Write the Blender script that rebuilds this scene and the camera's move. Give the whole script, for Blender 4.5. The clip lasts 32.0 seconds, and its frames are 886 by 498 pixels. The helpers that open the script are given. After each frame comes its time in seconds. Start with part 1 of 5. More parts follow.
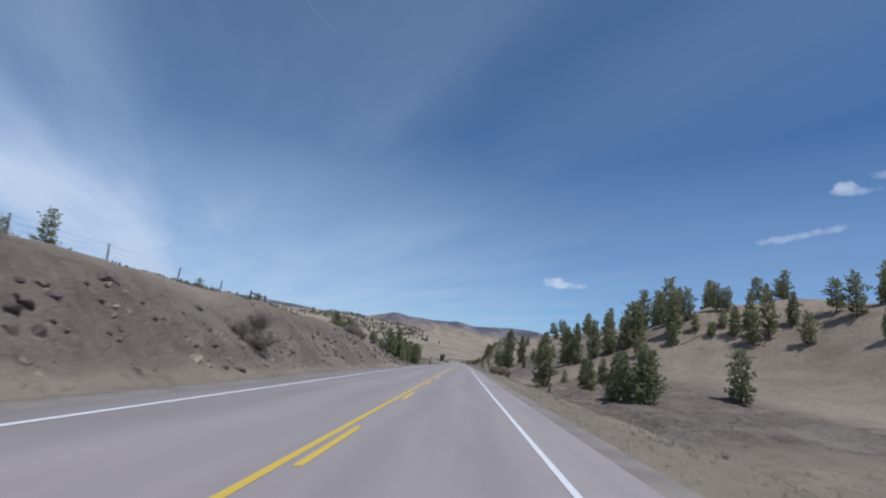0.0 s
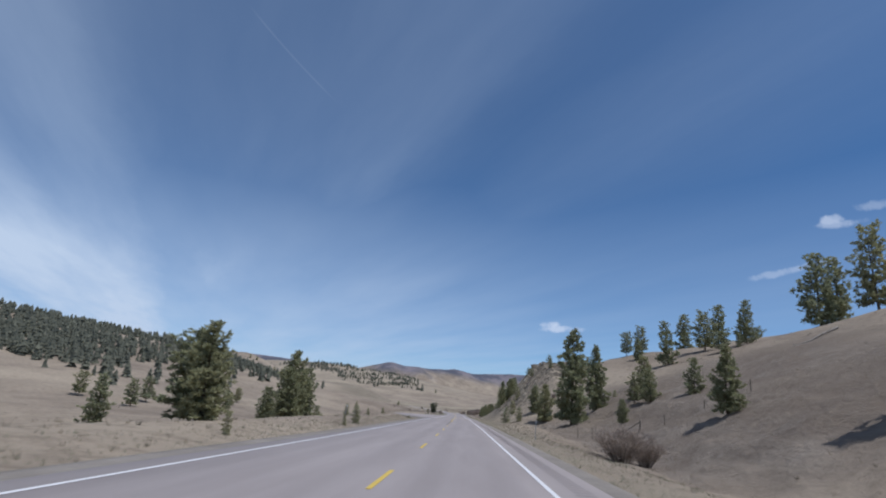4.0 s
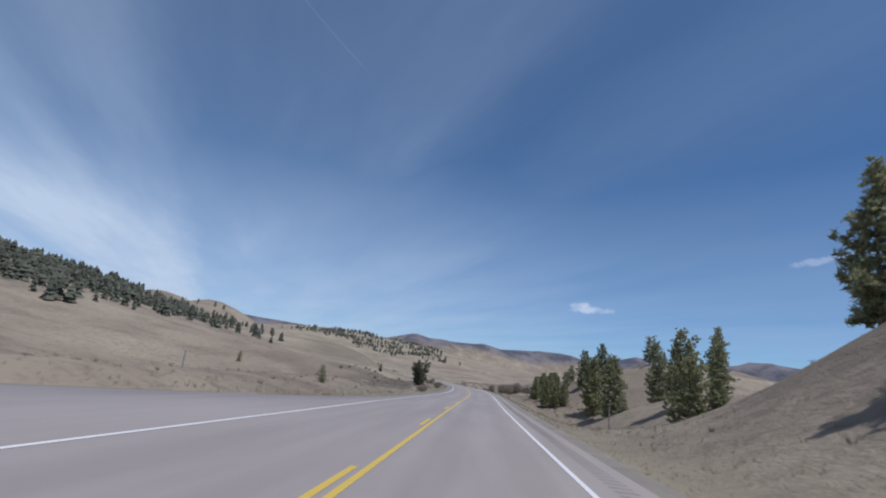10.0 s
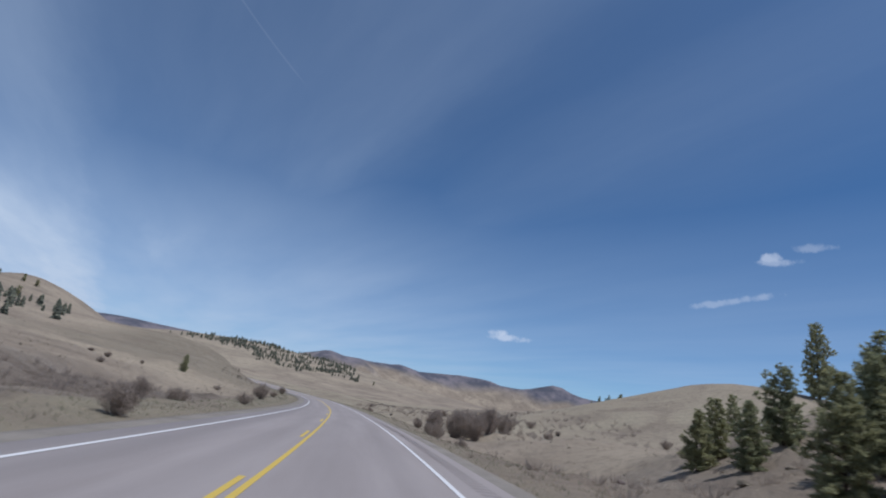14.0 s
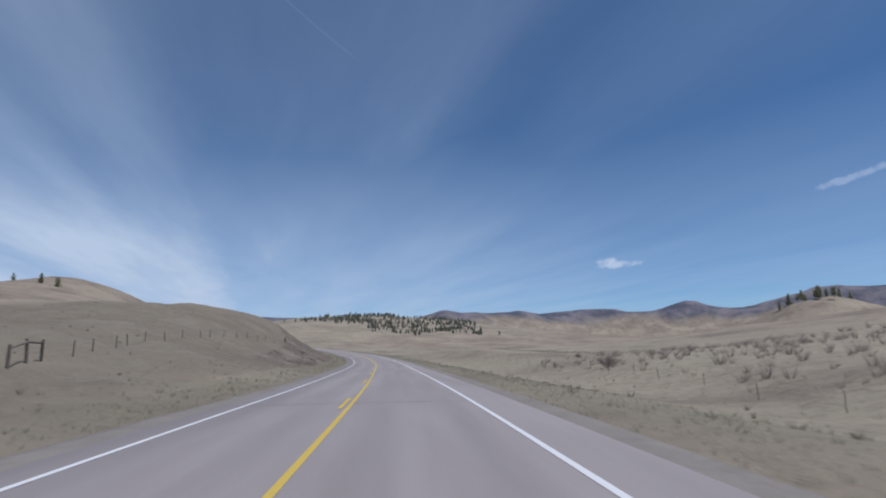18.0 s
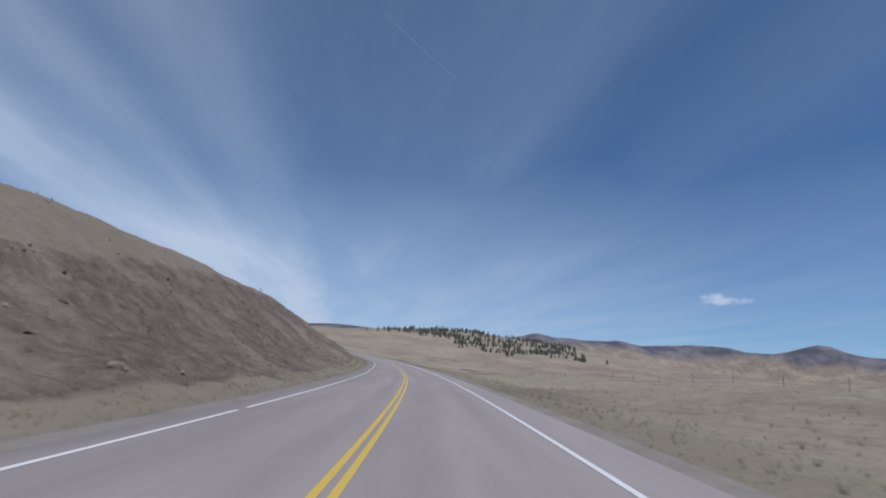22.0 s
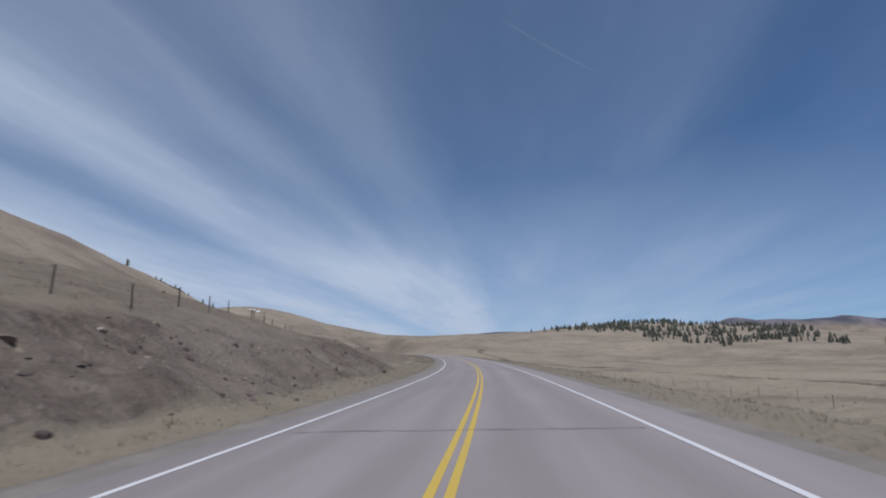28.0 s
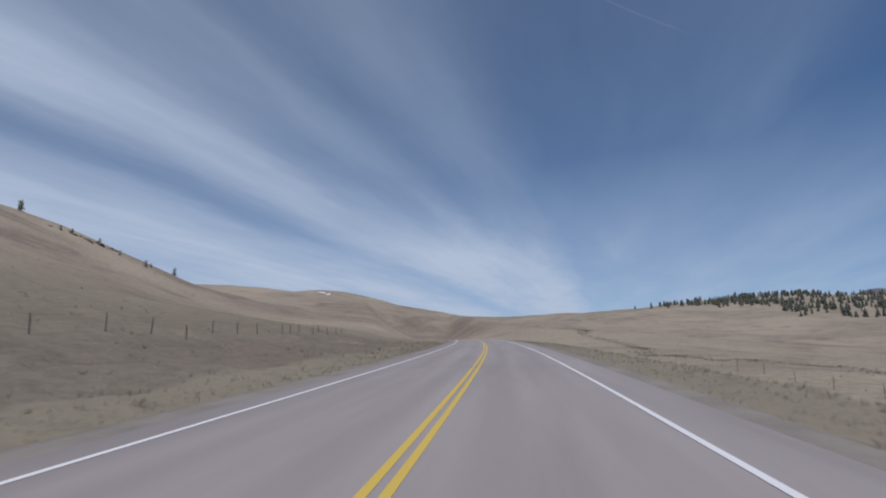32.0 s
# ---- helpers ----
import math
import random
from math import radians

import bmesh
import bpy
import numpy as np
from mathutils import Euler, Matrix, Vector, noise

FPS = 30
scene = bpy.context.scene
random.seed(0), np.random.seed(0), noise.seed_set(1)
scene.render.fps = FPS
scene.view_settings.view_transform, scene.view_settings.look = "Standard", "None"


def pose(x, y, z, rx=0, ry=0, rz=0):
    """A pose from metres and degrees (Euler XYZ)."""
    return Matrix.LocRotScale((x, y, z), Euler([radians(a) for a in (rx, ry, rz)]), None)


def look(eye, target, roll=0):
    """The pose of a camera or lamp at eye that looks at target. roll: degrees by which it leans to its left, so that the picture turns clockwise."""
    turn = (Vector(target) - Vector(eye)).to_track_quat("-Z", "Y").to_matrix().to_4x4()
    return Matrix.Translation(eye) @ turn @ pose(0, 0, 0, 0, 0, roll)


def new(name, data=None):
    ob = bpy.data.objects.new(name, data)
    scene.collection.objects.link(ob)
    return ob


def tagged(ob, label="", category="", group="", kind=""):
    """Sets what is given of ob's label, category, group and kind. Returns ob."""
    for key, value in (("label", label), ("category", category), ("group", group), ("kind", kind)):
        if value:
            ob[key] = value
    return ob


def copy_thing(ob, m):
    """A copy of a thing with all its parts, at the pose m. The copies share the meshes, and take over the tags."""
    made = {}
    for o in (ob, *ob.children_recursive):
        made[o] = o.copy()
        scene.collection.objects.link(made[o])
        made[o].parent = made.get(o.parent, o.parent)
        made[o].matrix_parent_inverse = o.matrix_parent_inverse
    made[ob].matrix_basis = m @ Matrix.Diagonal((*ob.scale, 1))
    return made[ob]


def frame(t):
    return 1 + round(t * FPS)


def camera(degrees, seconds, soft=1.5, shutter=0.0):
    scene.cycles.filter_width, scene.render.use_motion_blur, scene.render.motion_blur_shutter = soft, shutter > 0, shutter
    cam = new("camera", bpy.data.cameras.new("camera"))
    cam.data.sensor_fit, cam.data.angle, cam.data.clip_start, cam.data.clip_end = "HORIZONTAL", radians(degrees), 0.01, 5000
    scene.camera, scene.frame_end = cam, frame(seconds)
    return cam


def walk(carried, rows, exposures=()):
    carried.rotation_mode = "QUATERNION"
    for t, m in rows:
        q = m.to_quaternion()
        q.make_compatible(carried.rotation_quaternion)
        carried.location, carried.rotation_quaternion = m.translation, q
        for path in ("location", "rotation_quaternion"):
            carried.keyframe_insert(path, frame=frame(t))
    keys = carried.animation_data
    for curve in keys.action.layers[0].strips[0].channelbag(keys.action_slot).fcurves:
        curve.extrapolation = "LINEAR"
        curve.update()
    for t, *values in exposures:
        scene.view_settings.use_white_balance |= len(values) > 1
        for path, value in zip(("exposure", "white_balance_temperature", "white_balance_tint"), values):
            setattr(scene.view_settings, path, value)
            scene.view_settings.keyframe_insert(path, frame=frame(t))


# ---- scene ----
cam = camera(78.46, 32.0, soft=2.0, shutter=0.14)
PATH = [
    (0, pose(2.000, -0.057, 1.404, 100.364, -6.403, 0.411)),
    (0.5, pose(2.400, 14.982, 1.109, 105.935, -4.905, -0.467)),
    (1, pose(2.834, 30.062, 0.820, 105.513, -5.778, -1.346)),
    (1.5, pose(3.288, 45.180, 0.539, 104.581, -6.158, -2.316)),
    (2, pose(3.745, 60.339, 0.264, 105.467, -6.061, -1.659)),
    (2.5, pose(4.201, 75.534, -0.015, 104.359, -3.777, 0.246)),
    (3, pose(4.664, 90.767, -0.318, 104.726, -3.857, 0.261)),
    (3.5, pose(5.131, 106.039, -0.645, 105.093, -3.937, 0.276)),
    (4, pose(5.594, 121.349, -0.997, 105.460, -4.018, 0.291)),
    (4.5, pose(6.137, 136.696, -1.352, 105.827, -4.098, 0.307)),
    (5, pose(6.680, 152.091, -1.691, 104.833, -3.281, 0.524)),
    (5.5, pose(7.193, 167.531, -2.015, 104.889, -4.604, 0.250)),
    (6, pose(7.680, 183.015, -2.325, 104.748, -2.433, 1.253)),
    (6.5, pose(8.145, 198.544, -2.639, 102.833, -5.636, 2.436)),
    (7, pose(8.588, 214.117, -2.963, 105.576, -10.211, 0.485)),
    (7.5, pose(9.043, 229.725, -3.298, 103.101, -8.310, 0.704)),
    (8, pose(9.554, 245.378, -3.642, 104.601, -7.933, 0.585)),
    (8.5, pose(9.978, 261.111, -3.990, 104.941, -7.339, 1.702)),
    (9, pose(10.359, 276.943, -4.339, 104.011, -5.940, 1.650)),
    (9.5, pose(10.665, 292.873, -4.690, 102.269, -3.308, 4.086)),
    (10, pose(10.881, 308.901, -5.035, 102.738, -6.421, 3.080)),
    (10.5, pose(11.025, 325.017, -5.364, 102.025, -4.691, 3.663)),
    (11, pose(11.209, 341.221, -5.681, 105.678, -5.192, 1.561)),
    (11.5, pose(11.467, 357.517, -5.986, 104.725, -4.476, 1.640)),
    (12, pose(11.792, 373.918, -6.268, 100.622, -4.821, 6.522)),
    (12.5, pose(12.086, 390.427, -6.505, 105.578, -9.336, -6.129)),
    (13, pose(12.162, 407.057, -6.697, 105.575, -6.200, -9.414)),
    (13.5, pose(11.931, 423.788, -6.848, 106.633, -5.744, -8.708)),
    (14, pose(11.429, 440.615, -7.016, 106.173, -8.507, -5.695)),
    (14.5, pose(10.634, 457.541, -7.216, 103.965, -4.492, -1.623)),
    (15, pose(9.519, 474.550, -7.448, 104.069, -5.469, -1.997)),
    (15.5, pose(8.126, 491.643, -7.696, 102.642, -4.187, 0.310)),
    (16, pose(6.399, 508.819, -7.900, 102.107, -3.900, 1.619)),
    (16.5, pose(4.245, 525.945, -8.050, 101.572, -3.612, 2.927)),
    (17, pose(1.686, 542.903, -8.145, 101.036, -3.324, 4.236)),
    (17.5, pose(-1.235, 559.686, -8.223, 100.501, -3.037, 5.544)),
    (18, pose(-4.458, 576.291, -8.328, 100.347, 1.806, 6.908)),
    (18.5, pose(-7.887, 592.740, -8.460, 98.654, -5.822, 8.778)),
    (19, pose(-11.527, 609.030, -8.610, 98.851, -1.854, 11.867)),
    (19.5, pose(-15.332, 625.157, -8.738, 98.640, -1.073, 13.679)),
    (20, pose(-19.159, 641.163, -8.841, 101.618, -3.700, 10.977)),
    (20.5, pose(-23.149, 657.019, -8.920, 102.087, -3.542, 11.900)),
    (21, pose(-27.327, 672.702, -8.969, 100.953, -1.884, 12.442)),
    (21.5, pose(-31.714, 688.201, -8.966, 102.298, -3.813, 13.783)),
    (22, pose(-36.296, 703.514, -8.914, 102.395, -3.496, 15.744)),
    (22.5, pose(-41.067, 718.643, -8.815, 103.531, -6.447, 17.602)),
    (23, pose(-46.059, 733.571, -8.685, 102.377, -4.588, 18.292)),
    (23.5, pose(-51.274, 748.294, -8.536, 103.019, -5.018, 19.467)),
    (24, pose(-56.702, 762.807, -8.367, 103.981, -3.810, 19.976)),
    (24.5, pose(-62.274, 777.168, -8.176, 103.618, -2.287, 23.151)),
    (25, pose(-68.041, 791.387, -7.947, 103.602, -1.797, 25.192)),
    (25.5, pose(-73.973, 805.473, -7.675, 103.978, 0.044, 24.869)),
    (26, pose(-80.057, 819.430, -7.360, 103.772, -0.309, 25.714)),
    (26.5, pose(-86.286, 833.258, -7.005, 103.565, -0.663, 26.558)),
    (27, pose(-92.685, 846.945, -6.633, 103.359, -1.016, 27.402)),
    (27.5, pose(-99.271, 860.478, -6.247, 103.153, -1.370, 28.247)),
    (28, pose(-106.078, 873.837, -5.849, 102.817, 1.448, 33.444)),
    (28.5, pose(-113.013, 887.080, -5.437, 104.992, -1.790, 31.111)),
    (29, pose(-120.144, 900.189, -5.001, 101.729, -2.540, 31.144)),
    (29.5, pose(-127.479, 913.155, -4.538, 100.952, -4.785, 32.264)),
    (30, pose(-135.028, 925.970, -4.048, 100.869, 0.183, 34.789)),
    (30.5, pose(-142.813, 938.613, -3.531, 101.585, -1.820, 34.936)),
    (31, pose(-150.812, 951.088, -2.983, 102.156, -0.994, 38.217)),
    (31.5, pose(-159.013, 963.401, -2.403, 102.123, 1.424, 40.945)),
    (32, pose(-167.440, 975.532, -1.791, 101.384, 2.076, 42.938)),
]
walk(cam, PATH, exposures=[(0.0, 0.12, 5600.0, 9.0), (8.0, 0.1, 5650.0, 9.0), (14.0, 0.03, 5600.0, 9.0), (20.0, 0.0, 5620.0, 10.0), (27.0, -0.1, 5740.0, 10.5), (32.0, -0.14, 5800.0, 11.0)])

# ---------------------------------------------------------------- daylight
SUN_AZ, SUN_EL = 113.0, 66.5          # degrees to the right of north (+y), and above the horizon
STREAK_AZ = 24.0                      # the cirrus streaks run this far to the left of north


def link_math(nt, op, a, b=None, clamp=False):
    n = nt.nodes.new("ShaderNodeMath")
    n.operation, n.use_clamp = op, clamp
    for i, v in enumerate((a, b)):
        if v is None:
            continue
        if isinstance(v, (int, float)):
            n.inputs[i].default_value = v
        else:
            nt.links.new(v, n.inputs[i])
    return n.outputs[0]


def link_range(nt, v, a, b, c=0.0, d=1.0, smooth=False):
    n = nt.nodes.new("ShaderNodeMapRange")
    n.interpolation_type = "SMOOTHSTEP" if smooth else "LINEAR"
    nt.links.new(v, n.inputs[0])
    for i, w in enumerate((a, b, c, d)):
        n.inputs[1 + i].default_value = w
    return n.outputs[0]


def link_combine(nt, x, y, z=0.0):
    n = nt.nodes.new("ShaderNodeCombineXYZ")
    for i, v in enumerate((x, y, z)):
        if isinstance(v, (int, float)):
            n.inputs[i].default_value = v
        else:
            nt.links.new(v, n.inputs[i])
    return n.outputs[0]


def link_noise(nt, vec, scale, detail=4.0, rough=0.55, dist=0.0):
    n = nt.nodes.new("ShaderNodeTexNoise")
    n.inputs["Scale"].default_value, n.inputs["Detail"].default_value = scale, detail
    n.inputs["Roughness"].default_value, n.inputs["Distortion"].default_value = rough, dist
    if vec is not None:
        nt.links.new(vec, n.inputs["Vector"])
    return n.outputs["Fac"]


def link_mix(nt, fac, a, b, blend="MIX"):
    n = nt.nodes.new("ShaderNodeMix")
    n.data_type, n.blend_type = "RGBA", blend
    for sock, v in ((n.inputs[0], fac), (n.inputs[6], a), (n.inputs[7], b)):
        if isinstance(v, (int, float)):
            sock.default_value = v
        elif isinstance(v, tuple):
            sock.default_value = (*v, 1.0)
        else:
            nt.links.new(v, sock)
    return n.outputs[2]


def make_world():
    world = bpy.data.worlds.new("sky")
    scene.world = world
    world.use_nodes = True
    nt = world.node_tree
    nt.nodes.clear()
    out = nt.nodes.new("ShaderNodeOutputWorld")
    back = nt.nodes.new("ShaderNodeBackground")
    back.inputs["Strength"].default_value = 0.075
    sky = nt.nodes.new("ShaderNodeTexSky")
    sky.sky_type, sky.sun_disc = "NISHITA", False
    sky.sun_elevation, sky.sun_rotation = radians(SUN_EL), radians(SUN_AZ)
    sky.altitude, sky.air_density, sky.dust_density, sky.ozone_density = 2500.0, 0.95, 0.25, 5.0
    tc = nt.nodes.new("ShaderNodeTexCoord")
    rot = nt.nodes.new("ShaderNodeVectorRotate")
    rot.rotation_type = "Z_AXIS"
    rot.inputs["Angle"].default_value = radians(-STREAK_AZ)
    nt.links.new(tc.outputs["Generated"], rot.inputs["Vector"])
    sep = nt.nodes.new("ShaderNodeSeparateXYZ")
    nt.links.new(rot.outputs[0], sep.inputs[0])
    z = link_math(nt, "ADD", link_math(nt, "MAXIMUM", sep.outputs[2], 0.0), 0.022)
    p = link_math(nt, "MULTIPLY", link_math(nt, "DIVIDE", sep.outputs[0], z), 0.88)
    q = link_math(nt, "DIVIDE", sep.outputs[1], z)
    warp = link_noise(nt, link_combine(nt, link_math(nt, "MULTIPLY", p, 1.3), link_math(nt, "MULTIPLY", q, 0.5)), 1.0, 3.0)
    curl = link_noise(nt, link_combine(nt, link_math(nt, "MULTIPLY", p, 5.5), link_math(nt, "MULTIPLY", q, 2.2)), 1.0, 4.0, 0.6)
    pw = link_math(nt, "ADD", p, link_math(nt, "MULTIPLY", link_math(nt, "SUBTRACT", warp, 0.5), 0.16))
    pw = link_math(nt, "ADD", pw, link_math(nt, "MULTIPLY", link_math(nt, "SUBTRACT", curl, 0.5), 0.1))

    def veil(stops):
        """How thick the veil lies across the streaks."""
        ramp = nt.nodes.new("ShaderNodeValToRGB")
        ramp.color_ramp.interpolation = "B_SPLINE"
        nt.links.new(link_range(nt, pw, -4.0, 4.0), ramp.inputs[0])
        els = ramp.color_ramp.elements
        els[0].position, els[1].position = 0.0, 1.0
        for pos, val in stops[1:-1]:
            els.new((pos + 4.0) / 8.0)
        for e, (pos, val) in zip(els, stops):
            e.color = (val, val, val, 1.0)
        return ramp.outputs[0]

    overhead = veil([(-4.0, 0.82), (-3.0, 0.95), (-2.4, 0.86), (-2.12, 0.6), (-1.92, 0.3), (-1.78, 0.44), (-1.6, 0.92), (-1.42, 0.84), (-1.24, 0.48), (-1.1, 0.36),
                     (-0.97, 0.44), (-0.87, 0.34), (-0.78, 0.24), (-0.68, 0.3), (-0.57, 0.36), (-0.43, 0.27), (-0.28, 0.14), (-0.08, 0.18), (0.2, 0.14), (0.5, 0.24),
                     (0.66, 0.08), (0.85, 0.06), (1.1, 0.15), (1.35, 0.1), (1.8, 0.03), (4.0, 0.0)])
    distant = veil([(-4.0, 0.85), (-3.0, 0.92), (-2.4, 1.0), (-2.08, 0.86), (-1.85, 0.56), (-1.65, 0.86), (-1.3, 1.0), (-0.9, 1.0), (-0.62, 0.84), (-0.42, 0.54),
                    (-0.28, 0.42), (-0.08, 0.6), (0.15, 0.42), (0.5, 0.46), (0.85, 0.36), (1.2, 0.42), (1.7, 0.38), (2.1, 0.3), (2.5, 0.1), (3.0, 0.02), (4.0, 0.0)])
    st1 = link_noise(nt, link_combine(nt, link_math(nt, "MULTIPLY", pw, 1.7), link_math(nt, "MULTIPLY", q, 0.35)), 1.0, 4.0, 0.5)
    st2 = link_noise(nt, link_combine(nt, link_math(nt, "MULTIPLY", pw, 9.0), link_math(nt, "MULTIPLY", q, 1.3)), 1.0, 5.0, 0.55)
    blend = link_mix(nt, link_range(nt, q, 2.5, 5.0, 0.0, 1.0, True), overhead, distant)
    dens = link_math(nt, "MULTIPLY", blend, link_range(nt, st1, 0.28, 0.72, 0.8, 1.12, True))
    dens = link_math(nt, "MULTIPLY", dens, link_range(nt, st2, 0.3, 0.7, 0.93, 1.08))
    dens = link_math(nt, "MULTIPLY", dens, 0.97, clamp=True)
    # small fair-weather clouds low over the valley
    raw = nt.nodes.new("ShaderNodeSeparateXYZ")
    nt.links.new(tc.outputs["Generated"], raw.inputs[0])
    az = link_math(nt, "ARCTAN2", raw.outputs[0], raw.outputs[1])
    el = link_math(nt, "ARCSINE", raw.outputs[2])
    puff = link_noise(nt, tc.outputs["Generated"], 42.0, 5.0, 0.6)
    small = None
    for a0, e0, wa, we, tilt, thick in ((11.4, 7.75, 2.9, 0.42, 0.0, 0.62), (10.4, 8.05, 1.2, 0.45, 0.0, 0.7), (36.4, 16.95, 2.1, 0.36, 0.0, 0.4),
                                        (35.9, 17.35, 1.0, 0.5, 0.0, 0.55), (39.4, 18.2, 1.8, 0.45, 0.0, 0.26), (32.6, 13.35, 3.9, 0.4, 0.19, 0.3)):
        da = link_math(nt, "SUBTRACT", az, radians(a0))
        de = link_math(nt, "SUBTRACT", link_math(nt, "SUBTRACT", el, radians(e0)), link_math(nt, "MULTIPLY", da, tilt))
        r2 = link_math(nt, "ADD", link_math(nt, "POWER", link_math(nt, "ABSOLUTE", link_math(nt, "DIVIDE", da, radians(wa))), 2.0),
                       link_math(nt, "POWER", link_math(nt, "ABSOLUTE", link_math(nt, "DIVIDE", de, radians(we))), 2.0))
        r2 = link_math(nt, "ADD", r2, link_math(nt, "MULTIPLY", link_math(nt, "SUBTRACT", puff, 0.5), 4.0))
        one = link_math(nt, "MULTIPLY", link_range(nt, r2, 1.1, -0.2, 0.0, 1.0, True), thick)
        small = one if small is None else link_math(nt, "MAXIMUM", small, one)
    # thin haze that thickens towards the horizon ahead and to the left
    low = link_range(nt, el, radians(29.0), radians(0.0), 0.0, 1.0, True)
    side = link_range(nt, az, radians(16.0), radians(-16.0), 0.34, 0.66, True)
    haze = link_math(nt, "MULTIPLY", link_math(nt, "MULTIPLY", low, side), link_range(nt, st1, 0.25, 0.75, 0.75, 1.2))
    dens = link_math(nt, "MAXIMUM", dens, haze)
    clear = link_mix(nt, 1.0, sky.outputs[0], CLEAR_TINT, "MULTIPLY")
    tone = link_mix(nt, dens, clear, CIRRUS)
    # a thin vapour trail high on the left
    along = link_math(nt, "ADD", az, radians(20.5))
    off = link_math(nt, "ADD", link_math(nt, "SUBTRACT", el, radians(32.45)), link_math(nt, "MULTIPLY", along, 0.6))
    trail = link_range(nt, link_math(nt, "ABSOLUTE", off), radians(0.16), radians(0.02), 0.0, 0.05, True)
    trail = link_math(nt, "MULTIPLY", trail, link_range(nt, link_math(nt, "ABSOLUTE", along), radians(5.6), radians(3.5)))
    small = link_math(nt, "MAXIMUM", small, trail)
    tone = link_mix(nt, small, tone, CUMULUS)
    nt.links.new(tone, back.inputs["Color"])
    nt.links.new(back.outputs[0], out.inputs["Surface"])


CLEAR_TINT = (0.75, 0.98, 1.04)        # multiplied into the clear sky: a greener blue than the model sky
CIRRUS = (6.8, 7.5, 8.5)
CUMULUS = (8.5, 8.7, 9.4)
make_world()
sun = bpy.data.lights.new("sun", "SUN")
sun.energy, sun.angle, sun.color = 3.4, radians(0.6), (1.0, 0.925, 0.83)
sun_ob = new("sun", sun)
sun_ob.matrix_world = look((math.sin(radians(SUN_AZ)) * math.cos(radians(SUN_EL)) * 100, math.cos(radians(SUN_AZ)) * math.cos(radians(SUN_EL)) * 100,
                            math.sin(radians(SUN_EL)) * 100), (0, 0, 0))


# ---------------------------------------------------------------- materials
def material(name, rough=0.85, metal=0.0, spec=0.3):
    mat = bpy.data.materials.new(name)
    mat.use_nodes = True
    nt = mat.node_tree
    bsdf = nt.nodes["Principled BSDF"]
    bsdf.inputs["Roughness"].default_value, bsdf.inputs["Metallic"].default_value = rough, metal
    bsdf.inputs["Specular IOR Level"].default_value = spec
    return mat, nt, bsdf


def bump(nt, bsdf, height, dist, strength=1.0):
    n = nt.nodes.new("ShaderNodeBump")
    n.inputs["Strength"].default_value, n.inputs["Distance"].default_value = strength, dist
    nt.links.new(height, n.inputs["Height"])
    nt.links.new(n.outputs[0], bsdf.inputs["Normal"])


def object_coords(nt, sx=1.0, sy=1.0, sz=1.0):
    tc = nt.nodes.new("ShaderNodeTexCoord")
    mp = nt.nodes.new("ShaderNodeMapping")
    mp.inputs["Scale"].default_value = (sx, sy, sz)
    nt.links.new(tc.outputs["Object"], mp.inputs["Vector"])
    return mp.outputs[0]


def uv_coords(nt, sx=1.0, sy=1.0):
    tc = nt.nodes.new("ShaderNodeTexCoord")
    mp = nt.nodes.new("ShaderNodeMapping")
    mp.inputs["Scale"].default_value = (sx, sy, 1.0)
    nt.links.new(tc.outputs["UV"], mp.inputs["Vector"])
    return mp.outputs[0]


def two_tone(name, dark, light, scale, rough=0.85, fine=None, depth=0.02, spec=0.3, metal=0.0, vary=0.0):
    """A surface that wanders between two colours at two scales, with a fine relief."""
    mat, nt, bsdf = material(name, rough, metal, spec)
    co = object_coords(nt)
    a = link_noise(nt, co, scale, 5.0, 0.6)
    b = link_noise(nt, co, fine or scale * 9.0, 4.0, 0.65)
    fac = link_math(nt, "ADD", link_math(nt, "MULTIPLY", a, 0.6), link_math(nt, "MULTIPLY", b, 0.4))
    col = link_mix(nt, link_range(nt, fac, 0.34, 0.66), dark, light)
    if vary:
        info = nt.nodes.new("ShaderNodeObjectInfo")
        hsv = nt.nodes.new("ShaderNodeHueSaturation")
        nt.links.new(link_range(nt, info.outputs["Random"], 0, 1, 1 - vary, 1 + vary), hsv.inputs["Value"])
        nt.links.new(col, hsv.inputs["Color"])
        col = hsv.outputs[0]
    nt.links.new(col, bsdf.inputs["Base Color"])
    bump(nt, bsdf, b, depth, 0.6)
    return mat


